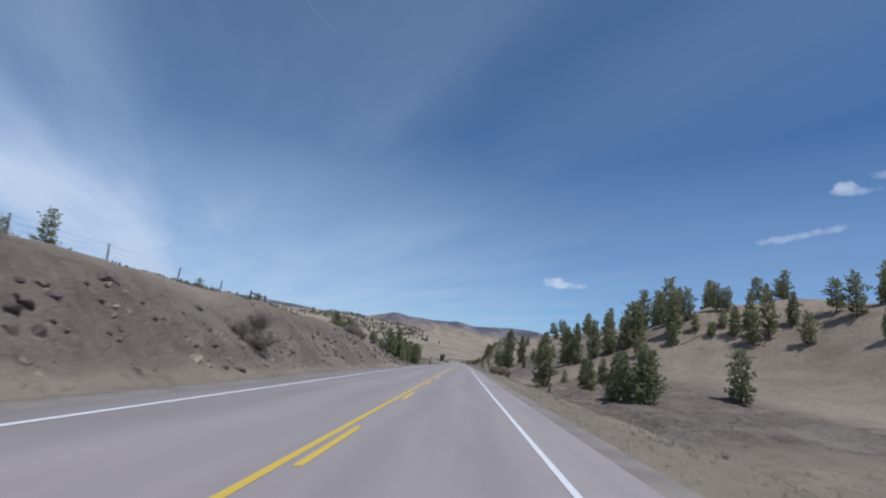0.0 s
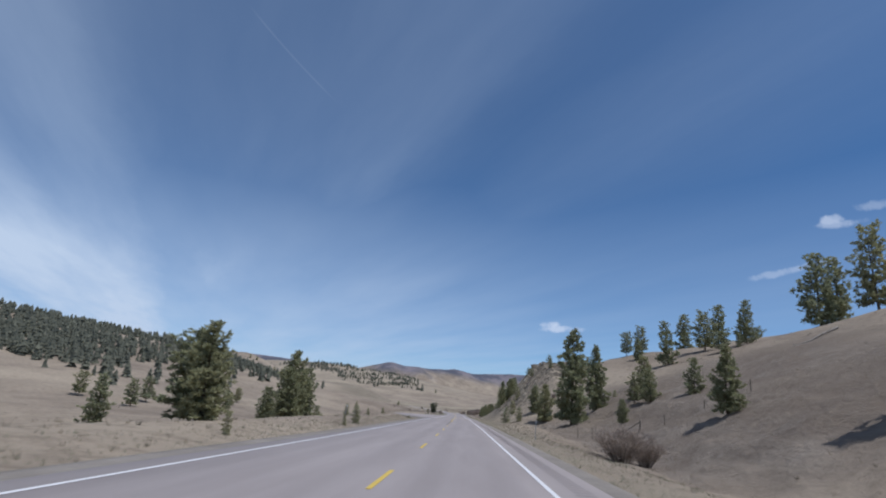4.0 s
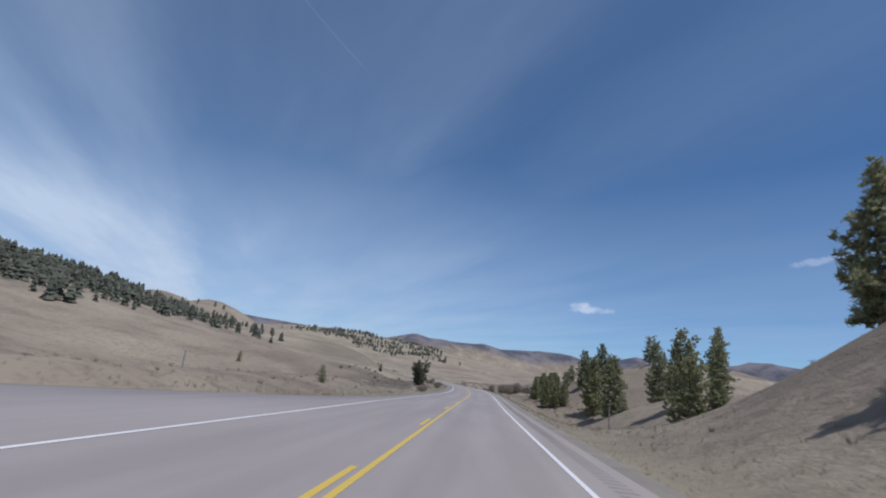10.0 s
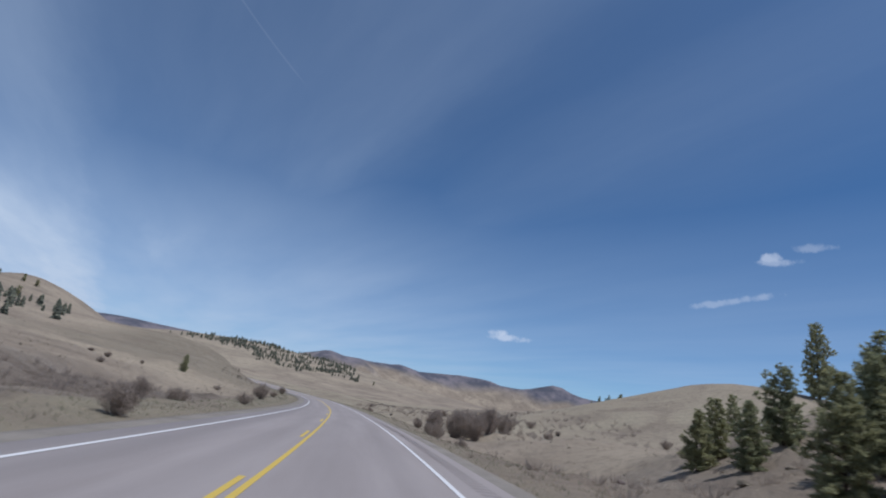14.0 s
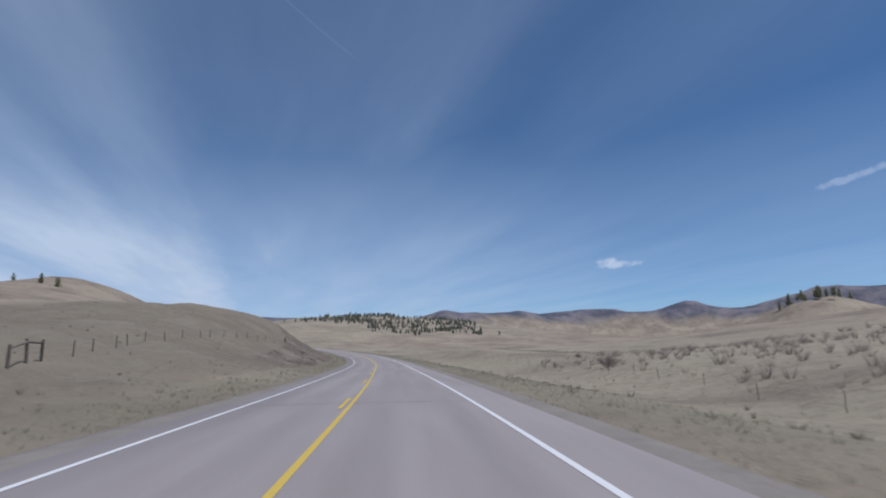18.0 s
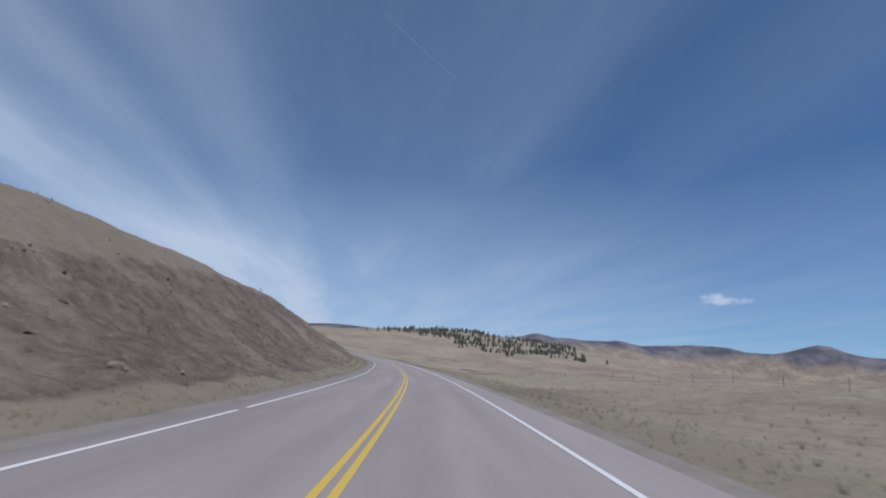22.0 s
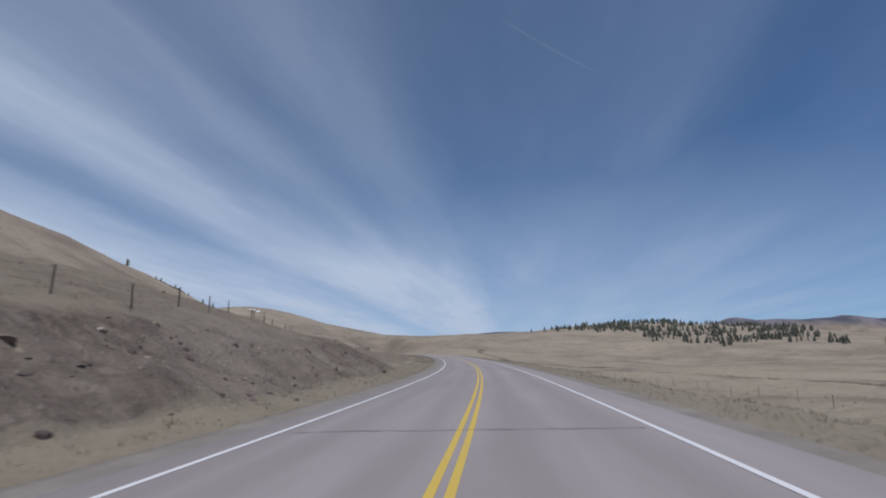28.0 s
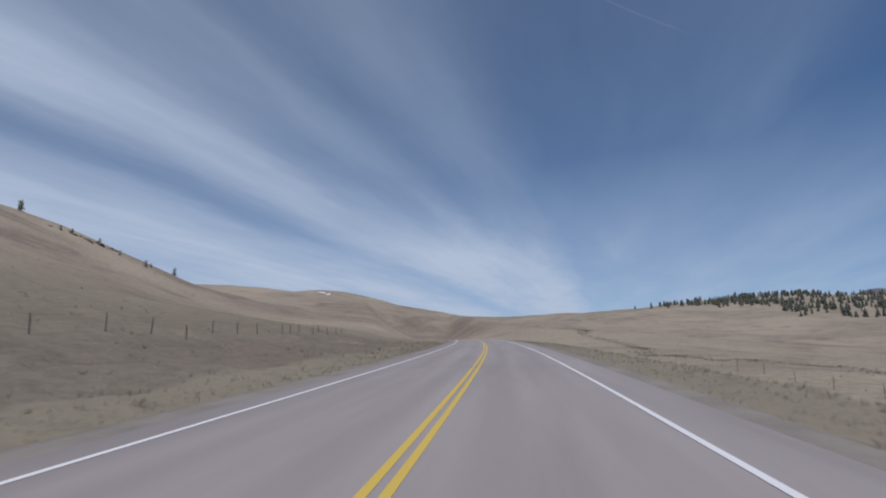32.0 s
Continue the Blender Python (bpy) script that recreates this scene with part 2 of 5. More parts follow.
def make_ground_material():
    mat, nt, bsdf = material("dry_grassland", 0.95, 0.0, 0.1)
    co = object_coords(nt)
    at = nt.nodes.new("ShaderNodeAttribute")
    at.attribute_name = "cover"
    sep = nt.nodes.new("ShaderNodeSeparateColor")
    nt.links.new(at.outputs["Color"], sep.inputs[0])
    big = link_noise(nt, co, 0.012, 5.0, 0.6)
    mid = link_noise(nt, co, 0.09, 6.0, 0.62, 0.4)
    brush = link_noise(nt, co, 0.035, 7.0, 0.68, 0.6)
    tuft = link_noise(nt, co, 0.9, 5.0, 0.7)
    fine = link_noise(nt, co, 6.0, 4.0, 0.7)
    grass = link_mix(nt, link_range(nt, mid, 0.35, 0.65), (0.195, 0.156, 0.122), (0.276, 0.226, 0.177))
    grass = link_mix(nt, link_range(nt, big, 0.42, 0.66), grass, (0.345, 0.286, 0.217))
    grass = link_mix(nt, link_range(nt, brush, 0.52, 0.66, 0.0, 0.6), grass, (0.139, 0.112, 0.0931))
    grass = link_mix(nt, link_range(nt, tuft, 0.48, 0.72, 0.0, 0.65), grass, (0.128, 0.102, 0.0768))
    soil = link_mix(nt, link_range(nt, tuft, 0.35, 0.66), (0.102, 0.0815, 0.0666), (0.181, 0.147, 0.121))
    soil = link_mix(nt, link_range(nt, mid, 0.48, 0.66, 0.0, 0.8), soil, (0.27, 0.228, 0.187))
    clod = link_noise(nt, co, 0.55, 7.0, 0.66, 0.9)
    lump = link_noise(nt, co, 2.3, 6.0, 0.7, 0.5)
    soil = link_mix(nt, link_range(nt, clod, 0.56, 0.68, 0.0, 0.6), soil, (0.27, 0.215, 0.165))
    soil = link_mix(nt, link_range(nt, lump, 0.6, 0.7, 0.0, 0.55), soil, (0.27, 0.255, 0.242))
    # crevice shade put into the soil colour where the lumps dip
    soil = link_mix(nt, link_range(nt, lump, 0.4, 0.3, 0.0, 0.5), soil, (0.0756, 0.0616, 0.0515))
    soil = link_mix(nt, link_range(nt, fine, 0.58, 0.72, 0.0, 0.5), soil, (0.324, 0.287, 0.258))
    green = link_mix(nt, link_range(nt, tuft, 0.4, 0.65), (0.17, 0.153, 0.109), (0.265, 0.231, 0.165))
    # mountain woods, with the blue of distant haze mixed into the colour
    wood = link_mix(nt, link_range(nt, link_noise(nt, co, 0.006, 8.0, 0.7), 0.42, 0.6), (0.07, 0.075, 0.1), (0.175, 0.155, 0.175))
    edge = link_math(nt, "MULTIPLY", link_math(nt, "SUBTRACT", mid, 0.5), 0.7)
    f_soil = link_range(nt, link_math(nt, "ADD", sep.outputs[0], edge), 0.3, 0.7)
    f_green = link_math(nt, "MULTIPLY", link_math(nt, "MULTIPLY", sep.outputs[1], link_range(nt, mid, 0.3, 0.6)), link_range(nt, f_soil, 0.4, 1.0, 1.0, 0.25))
    straw = link_mix(nt, link_range(nt, tuft, 0.4, 0.7), (0.335, 0.29, 0.213), (0.228, 0.197, 0.15))
    f_straw = link_math(nt, "MULTIPLY", at.outputs["Alpha"], link_range(nt, brush, 0.62, 0.42, 0.15, 0.8))
    grass = link_mix(nt, f_straw, grass, straw)
    col = link_mix(nt, f_soil, grass, soil)
    col = link_mix(nt, f_green, col, green)
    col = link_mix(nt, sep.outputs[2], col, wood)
    nt.links.new(col, bsdf.inputs["Base Color"])
    h = link_math(nt, "ADD", link_math(nt, "MULTIPLY", tuft, 0.7), link_math(nt, "MULTIPLY", fine, 0.25))
    rugged = link_math(nt, "ADD", link_math(nt, "MULTIPLY", clod, 1.0), link_math(nt, "MULTIPLY", lump, 0.5))
    h = link_math(nt, "ADD", h, link_math(nt, "MULTIPLY", rugged, f_soil))
    bump(nt, bsdf, h, 0.4, 0.9)
    return mat


def make_road_material():
    mat, nt, bsdf = material("worn_asphalt", 0.86, 0.0, 0.25)
    uv = uv_coords(nt)
    sep = nt.nodes.new("ShaderNodeSeparateXYZ")
    nt.links.new(uv, sep.inputs[0])
    grain = link_noise(nt, uv, 28.0, 3.0, 0.7)
    patch = link_noise(nt, uv_coords(nt, 0.9, 0.07), 1.0, 5.0, 0.6)
    col = link_mix(nt, link_range(nt, patch, 0.3, 0.7), (0.24, 0.206, 0.198), (0.31, 0.27, 0.261))
    # wheel tracks polished a little darker, oil line between them
    track = link_math(nt, "ABSOLUTE", link_math(nt, "SUBTRACT", link_math(nt, "ABSOLUTE", link_math(nt, "SUBTRACT", link_math(nt, "ABSOLUTE", sep.outputs[0]), 1.8)), 0.85))
    col = link_mix(nt, link_range(nt, track, 0.55, 0.1, 0.0, 0.35, True), col, (0.21, 0.181, 0.175))
    col = link_mix(nt, link_range(nt, grain, 0.4, 0.75, 0.0, 0.45), col, (0.32, 0.29, 0.28))
    nt.links.new(col, bsdf.inputs["Base Color"])
    bump(nt, bsdf, grain, 0.006, 0.5)
    return mat


def make_paint(name, colour, under):
    mat, nt, bsdf = material(name, 0.6, 0.0, 0.4)
    uv = uv_coords(nt)
    wear = link_noise(nt, uv, 9.0, 6.0, 0.75)
    long = link_noise(nt, uv_coords(nt, 1.0, 0.12), 1.3, 3.0)
    f = link_range(nt, link_math(nt, "ADD", wear, link_math(nt, "MULTIPLY", long, 0.35)), 0.78, 0.92)
    nt.links.new(link_mix(nt, f, colour, under), bsdf.inputs["Base Color"])
    return mat


def make_foliage(name, dark, light, tip, clear=0.3):
    """Leaves and needles: each clump its own tone, some light shining through."""
    mat, nt, bsdf = material(name, 0.7, 0.0, 0.25)
    geo = nt.nodes.new("ShaderNodeNewGeometry")
    info = nt.nodes.new("ShaderNodeObjectInfo")
    col = link_mix(nt, geo.outputs["Random Per Island"], dark, light)
    col = link_mix(nt, link_range(nt, info.outputs["Random"], 0.3, 1.0, 0.0, 0.6), col, tip)
    nt.links.new(col, bsdf.inputs["Base Color"])
    thin = nt.nodes.new("ShaderNodeBsdfTranslucent")
    nt.links.new(col, thin.inputs["Color"])
    mix = nt.nodes.new("ShaderNodeMixShader")
    mix.inputs[0].default_value = clear
    nt.links.new(bsdf.outputs[0], mix.inputs[1])
    nt.links.new(thin.outputs[0], mix.inputs[2])
    nt.links.new(mix.outputs[0], nt.nodes["Material Output"].inputs["Surface"])
    return mat


M_GROUND = make_ground_material()
M_ROAD = make_road_material()
M_WHITE = make_paint("white_line_paint", (0.66, 0.64, 0.64), (0.24, 0.22, 0.22))
M_YELLOW = make_paint("yellow_line_paint", (0.56, 0.39, 0.06), (0.24, 0.2, 0.17))
M_TAR = two_tone("crack_sealant", (0.045, 0.04, 0.04), (0.1, 0.09, 0.086), 2.0, 0.8)
M_GRAVEL = two_tone("shoulder_gravel", (0.175, 0.153, 0.135), (0.27, 0.24, 0.21), 0.6, 0.95, 14.0, 0.03, 0.1)
M_NEEDLE = make_foliage("pine_needles", (0.19, 0.205, 0.12), (0.4, 0.4, 0.235), (0.37, 0.35, 0.19), 0.45)
M_JUNIPER = make_foliage("juniper_needles", (0.095, 0.105, 0.068), (0.24, 0.245, 0.16), (0.19, 0.19, 0.12), 0.4)
# needle colour lifted for the slight haze over the far woods
M_FAR_PINE = make_foliage("far_pine_needles", (0.085, 0.09, 0.07), (0.18, 0.18, 0.13), (0.14, 0.14, 0.105), 0.25)
M_BARK = two_tone("pine_bark", (0.05, 0.036, 0.026), (0.16, 0.12, 0.09), 3.0, 0.95, 20.0, 0.03)
M_TWIG = make_foliage("bare_twigs", (0.22, 0.178, 0.15), (0.43, 0.355, 0.3), (0.37, 0.305, 0.25), 0.3)
M_STEM = two_tone("shrub_stems", (0.14, 0.112, 0.098), (0.27, 0.22, 0.19), 1.2, 0.95, 8.0, 0.01, 0.1, 0.0, 0.25)
M_DARKROCK = two_tone("reddish_dark_rock", (0.06, 0.045, 0.042), (0.2, 0.155, 0.14), 0.8, 0.92, 5.0, 0.06, 0.2, 0.0, 0.25)
M_REFLECTOR = two_tone("reflector_sheet", (0.6, 0.6, 0.58), (0.75, 0.75, 0.72), 3.0, 0.3, 30.0, 0.001, 0.6)
M_DEADLOG = two_tone("weathered_wood", (0.16, 0.14, 0.12), (0.38, 0.34, 0.3), 1.5, 0.9, 12.0, 0.01, 0.2, 0.0, 0.2)
M_ROCK = two_tone("lichened_rock", (0.12, 0.1, 0.078), (0.37, 0.312, 0.24), 0.8, 0.92, 5.0, 0.1, 0.2, 0.0, 0.3)
M_SLAB = two_tone("pale_bedded_rock", (0.15, 0.127, 0.1), (0.38, 0.33, 0.262), 0.7, 0.92, 6.0, 0.08, 0.2, 0.0, 0.35)
M_POST = two_tone("weathered_post", (0.07, 0.06, 0.05), (0.2, 0.175, 0.15), 2.0, 0.95, 18.0, 0.01, 0.1, 0.0, 0.25)
M_WIRE = two_tone("rusty_wire", (0.1, 0.08, 0.07), (0.2, 0.18, 0.17), 3.0, 0.6, 20.0, 0.002, 0.4, 0.6)
M_STEEL = two_tone("galvanised_steel", (0.3, 0.31, 0.31), (0.48, 0.49, 0.48), 3.0, 0.45, 30.0, 0.002, 0.5, 0.8)
M_SIGN = two_tone("green_sign_sheet", (0.005, 0.2, 0.11), (0.01, 0.26, 0.15), 2.0, 0.4, 30.0, 0.001, 0.5)
M_SIGNWHITE = two_tone("white_sign_sheet", (0.7, 0.72, 0.7), (0.8, 0.82, 0.8), 2.0, 0.4, 30.0, 0.001, 0.5)
M_TUFT = make_foliage("dry_grass_blades", (0.24, 0.205, 0.15), (0.38, 0.325, 0.24), (0.3, 0.26, 0.185), 0.5)
M_SAGE = make_foliage("sage_leaves", (0.11, 0.095, 0.072), (0.22, 0.19, 0.145), (0.17, 0.145, 0.11))
M_GREEN_TUFT = make_foliage("greening_grass_blades", (0.25, 0.245, 0.17), (0.345, 0.33, 0.24), (0.3, 0.29, 0.195), 0.5)
M_SNOW = two_tone("old_snow", (0.7, 0.72, 0.76), (0.82, 0.83, 0.85), 0.3, 0.7)

# ---------------------------------------------------------------- road line and lie of the land
# The road runs along s (metres); u is the distance to its right.  Heading in degrees to the left every 25 m.
HEADING = [-1, -1.2, -1.5, -1.8, -1.9, -1.9, -1.9, -1.9, -2, -1.8, -1.6, -1.5, -1.8, -1.7, -1.2, -0.7, -0.9, -1.4, -0.7, 0.9, 2.2, 3.8, 5.1, 6.9, 9, 10.8, 11.9, 13.2, 13.4, 14.5, 15.9, 17.2, 18.8, 20.4, 21.9, 23.1, 24.3, 25.6, 27.4, 28.9, 30.5, 32.4, 34.1, 36, 37.2, 38.7, 40.2, 41.7, 43.2, 44.7, 46.2, 47.7, 49.2, 50.7, 52.2, 52.5, 52.8, 53.1, 53.4, 53.7, 54, 54.3, 54.6, 54.9, 55.2]
GRADE = [-0.0182, -0.0197, -0.0177, -0.0238, -0.0196, -0.0219, -0.0219, -0.0185, -0.0082, -0.0146, -0.0041, -0.0098, -0.0044, 0.0073, 0.0125, 0.0239, 0.0277, 0.0353, 0.044, 0.043, 0.037, 0.031, 0.025, 0.019, 0.015, 0.015, 0.015]
CROSSFALL = [0.007, -0.003, 0.003, -0.015, 0.023, -0.029, 0.012, 0.016, -0.005, -0.028, -0.009, -0.005, -0.003, -0.002]
LEFT_WIDTH = [3.49, 3.34, 4.02, 3.81, 4.38, 4.7, 4.19, 3.92, 4.18, 3.57, 3.36, 2.9, 2.64, 3.13, 3.23, 3.7, 4.09, 4.38, 3.81, 3.9, 3.63, 3.93, 3.91, 3.97, 3.94, 3.92, 3.9, 3.88, 3.87, 3.86, 3.86, 3.85, 3.85]
LANE_RIGHT = 3.52
HILLS = [  # centre x, y, half-lengths, turn, height
    (-84, 17, 40, 60, 0, 8.9),  # lead_left
    (-380, 499, 150, 173, 40, 52.5),  # wood_ridge
    (-263, 752, 50, 157, 20, 21.3),  # wood_spur
    (-275, 899, 40, 71, 20, 30.2),  # hump
    (-134, 768, 53, 78, 30, 11.6),  # left_mid
    (-203, 881, 41, 63, 30, 6.6),  # left_high
    (-405, 980, 52.8, 71.5, 30, 54.5),  # left_far
    (-673, 1114.5, 168.9, 123, 30, 72.1),  # left_far2
    (-1109, 1552, 187.6, 237.2, 30, 124.5),  # snow_hill
    (-680, 1770, 231, 250, 0, 51.7),  # saddle
    (119.9, 113.1, 20.4, 75.4, 0, 24.6),  # pine_hill
    (100.5, 203.6, 40, 49.1, 0, 21.4),  # pine_hill2
    (98, 299.1, 51, 52.9, 0, 19.1),  # cliff_hill
    (63.7, 425.3, 39.3, 37.2, 0, 4.6),  # knoll
    (76.8, 477.6, 42.3, 22.1, 0, 10.2),  # knoll_end
    (58.5, 446.1, 8.3, 19.3, 0, 4),  # knoll_crown
    (122, 608, 40, 40, 0, 19),  # right_rise
    (228, 739, 108, 144, 0, 17.1),  # right_mid
    (340, 1005, 117, 144, 0, 11.7),  # right_mid2
    (366, 1271, 62, 44, -20, 44),  # pine_knob
    (-247, 1965, 334, 241, 0, 43.4),  # forest_a
    (-577, 2337, 438, 216, 0, 98.7),  # forest_b
    (-387, 3627, 196, 154, 0, 135),  # peak
    (-360, 3463, 50, 110, 0, 66),  # crag_a
    (-156, 3509, 60, 110, 0, 70),  # crag_b
    (43, 3816, 236, 180, 0, 166),  # mt_a
    (541, 4049, 350, 124, 0, 164),  # mt_b
    (1097, 4128, 320, 200, 0, 120),  # mt_c
    (1105, 4153, 88, 94, 0, 78),  # dome
    (1760, 3947, 300, 221, 0, 188),  # mt_d
    (2424, 3655, 575, 331, 0, 222),  # mt_e
    (-1050, 3946, 477, 265, 0, 162.1),  # mt_f
    (-1682, 3514, 529, 281, 0, 188.2),  # mt_g
    (73.4, 160.9, 19.1, 13.7, 0, 10.2),  # pine_shoulder
    (52.1, 266, 13.4, 15, 0, 2.6),  # cliff_foot
]
BANKS = [  # side, from s, to s, fade, toe, width, height, fall-off
    (-1, -150, 92, 70, 6, 7.2, 3.7, 60),  # lead_cut
    (-1, 662, 880, 70, 8, 41.3, 4.4, 66),  # high_cut
    (-1, 840, 960, 40, 7, 8.1, 2.6, 70),  # low_cut
    (-1, 560, 700, 80, 7, 21.3, -0.5, 84),  # left_slope
    (1, -150, 186, 44, 6, 12.8, -2.6, 17.3),  # pine_gully
    (1, 240, 332.2, 40, 7, 15.2, 8.5, 7.3),  # cliff
    (1, 186, 260, 36, 7, 17.1, -2.8, 38),  # mid_right
    (1, 478, 1180, 50, 5.4, 17, -4, 300),  # field
    (1, 705, 835, 60, 7, 14, 1.3, 60),  # field_rise
    (1, 293.4, 330, 24, 8, 14, -2.9, 30),  # cliff_end
    (1, 240, 272, 24, 12, 12, 0.9, 12),  # cliff_brow
    (1, 348.1, 434.3, 30, 5, 13.2, -5.3, 30.5),  # draw
    (1, 408, 500, 30, 5.5, 21.6, -5.4, 31.7),  # knoll_foot
    (-1, 130, 440, 70, 11, 26, -7.5, 140),  # meadow
    (-1, 385, 572, 46, 6.5, 18, -3.6, 40),  # ditch
]
S_MIN, S_MAX, S_STEP = -400.0, 5200.0, 2.0
ROAD_S = np.arange(S_MIN, S_MAX, S_STEP)
ROAD_PSI = np.radians(np.interp(ROAD_S, -60 + 25.0 * np.arange(len(HEADING)), HEADING))
ROAD_X = np.concatenate([[0], np.cumsum(-np.sin(ROAD_PSI) * S_STEP)[:-1]])
ROAD_Y = np.concatenate([[0], np.cumsum(np.cos(ROAD_PSI) * S_STEP)[:-1]])
ROAD_Z = np.concatenate([[0], np.cumsum(np.interp(ROAD_S, -60 + 60.0 * np.arange(len(GRADE)), GRADE, left=0.0, right=0.0) * S_STEP)[:-1]])
ZERO = int(np.searchsorted(ROAD_S, 0.0))
ROAD_X, ROAD_Y, ROAD_Z = ROAD_X - ROAD_X[ZERO], ROAD_Y - ROAD_Y[ZERO], ROAD_Z - ROAD_Z[ZERO]


def road_at(s):
    """x, y, z, heading of the centre line."""
    return tuple(np.interp(s, ROAD_S, a) for a in (ROAD_X, ROAD_Y, ROAD_Z, ROAD_PSI))


def crossfall(s):
    return np.interp(s, -60 + 120.0 * np.arange(len(CROSSFALL)), CROSSFALL)


def left_line(s):
    return np.interp(s, -60 + 50.0 * np.arange(len(LEFT_WIDTH)), LEFT_WIDTH)


def turnout(s):
    """How far the pavement widens into the pull-out on the left."""
    return 12.0 * smooth((s - 228) / 40.0) * smooth((352 - s) / 60.0)


def smooth(a):
    a = np.clip(a, 0.0, 1.0)
    return a * a * (3 - 2 * a)


def on_road(s, u, lift=0.0):
    x, y, z, psi = road_at(s)
    return x + u * np.cos(psi), y + u * np.sin(psi), z + u * crossfall(s) + lift


def near_road(x, y):
    """s, u and the road's height at the nearest point of the road."""
    x, y = np.asarray(x, float), np.asarray(y, float)
    shape = x.shape
    x, y = x.ravel(), y.ravel()
    s_out, u_out = np.zeros(len(x)), np.zeros(len(x))
    cx, cy, jump = ROAD_X[::8], ROAD_Y[::8], 8
    for a in range(0, len(x), 8000):
        px, py = x[a:a + 8000], y[a:a + 8000]
        i = ((px[:, None] - cx) ** 2 + (py[:, None] - cy) ** 2).argmin(1) * jump
        for _ in range(2):
            along = -np.sin(ROAD_PSI[i]) * (px - ROAD_X[i]) + np.cos(ROAD_PSI[i]) * (py - ROAD_Y[i])
            i = np.clip(i + np.round(along / S_STEP).astype(int), 0, len(ROAD_S) - 1)
        dx, dy = px - ROAD_X[i], py - ROAD_Y[i]
        along = -np.sin(ROAD_PSI[i]) * dx + np.cos(ROAD_PSI[i]) * dy
        across = np.cos(ROAD_PSI[i]) * dx + np.sin(ROAD_PSI[i]) * dy
        s_out[a:a + 8000] = ROAD_S[i] + np.clip(along, -S_STEP, S_STEP)
        u_out[a:a + 8000] = np.where(across < 0, -1, 1) * np.maximum(np.abs(across), np.hypot(dx, dy) - 2 * S_STEP)
    return s_out.reshape(shape), u_out.reshape(shape), np.interp(s_out, ROAD_S, ROAD_Z).reshape(shape)


def hash2(i, j, seed):
    h = (i.astype(np.int64) * 374761393 + j.astype(np.int64) * 668265263 + seed * 1442695041) & 0x7FFFFFFF
    h = ((h ^ (h >> 13)) * 1274126177) & 0x7FFFFFFF
    return ((h ^ (h >> 16)) & 0xFFFF) / 65535.0


def value_noise(x, y, seed=0):
    i, j = np.floor(x), np.floor(y)
    fx, fy = x - i, y - j
    fx, fy = fx * fx * (3 - 2 * fx), fy * fy * (3 - 2 * fy)
    a, b = hash2(i, j, seed), hash2(i + 1, j, seed)
    c, d = hash2(i, j + 1, seed), hash2(i + 1, j + 1, seed)
    return (a * (1 - fx) + b * fx) * (1 - fy) + (c * (1 - fx) + d * fx) * fy


def fbm(x, y, octaves=4, seed=0):
    total, amp, norm = 0.0, 1.0, 0.0
    for k in range(octaves):
        total = total + amp * (value_noise(x * 2.03 ** k, y * 2.03 ** k, seed + k * 17) - 0.5)
        norm += amp
        amp *= 0.5
    return total / norm * 2.0


def land_plain(x, y, s, u, z):
    """Height of the land without its small roughness."""
    w = np.exp(-(u / 140.0) ** 2)
    h = w * z + (1 - w) * -10.0
    k = np.maximum(smooth((np.abs(u) - 7.0) / 25.0), smooth((s - 1290.0) / 120.0))
    a = np.zeros_like(h)
    for cx, cy, lx, ly, turn, hh in HILLS:
        c, n = math.cos(radians(turn)), math.sin(radians(turn))
        dx, dy = x - cx, y - cy
        a = a + hh * np.exp(-0.5 * (((dx * c + dy * n) / lx) ** 2 + ((-dx * n + dy * c) / ly) ** 2))
    h = h + a * k
    for side, s0, s1, fade, toe, wide, hh, fall in BANKS:
        v = np.abs(u) - toe
        win = smooth((s - s0) / fade + 0.5) * smooth((s1 - s) / fade + 0.5)
        h = h + hh * win * smooth(v / wide) * np.exp(-np.maximum(v - wide, 0) / fall) * (np.sign(u) == side)
    return h


def cut_and_slope_tone(s, u):
    """1 on the bare earth of the road cuts; less on slopes that are only toned darker."""
    def face(side, s0, s1, fade, u0, u1, soft):
        v = u * side
        return smooth((s - s0) / fade) * smooth((s1 - s) / fade) * smooth((v - u0) / 2.0) * smooth((u1 - v) / soft)
    f = np.maximum(0.66 * face(-1, -200, 80, 14, 6.5, 15, 4), 0.7 * face(-1, 62, 106, 14, 6.5, 15, 4))
    top = np.interp(s, [630, 700, 735, 775, 838, 905], [18, 20.5, 23, 28, 32, 28])
    f = np.maximum(f, face(-1, 630, 905, 40, 8.0, top, 3))
    # soil colour tones down the left slopes, which the sun strikes squarely
    f = np.maximum(f, 0.5 * face(-1, 540, 1140, 40, 9.5, 95, 40))
    f = np.maximum(f, 0.44 * face(1, 398, 505, 24, 9, 75, 25))
    f = np.maximum(f, 0.9 * face(-1, 880, 965, 20, 7.5, 17, 5))
    # right hillside: soil colour laid on to stand in for its shade
    f = np.maximum(f, 0.72 * face(1, 20, 150, 30, 14, 70, 25))
    f = np.maximum(f, 0.6 * face(1, 140, 248, 24, 13, 75, 25))
    f = np.maximum(f, 0.3 * face(1, 130, 345, 30, 9, 40, 16))
    f = np.maximum(f, 0.7 * face(-1, 350, 530, 30, 8.0, 36, 12))
    f = np.maximum(f, 0.58 * face(-1, 890, 1140, 30, 9.5, 40, 20))
    f = np.maximum(f, 0.55 * face(1, 250, 308, 12, 15, 36, 8))
    return f


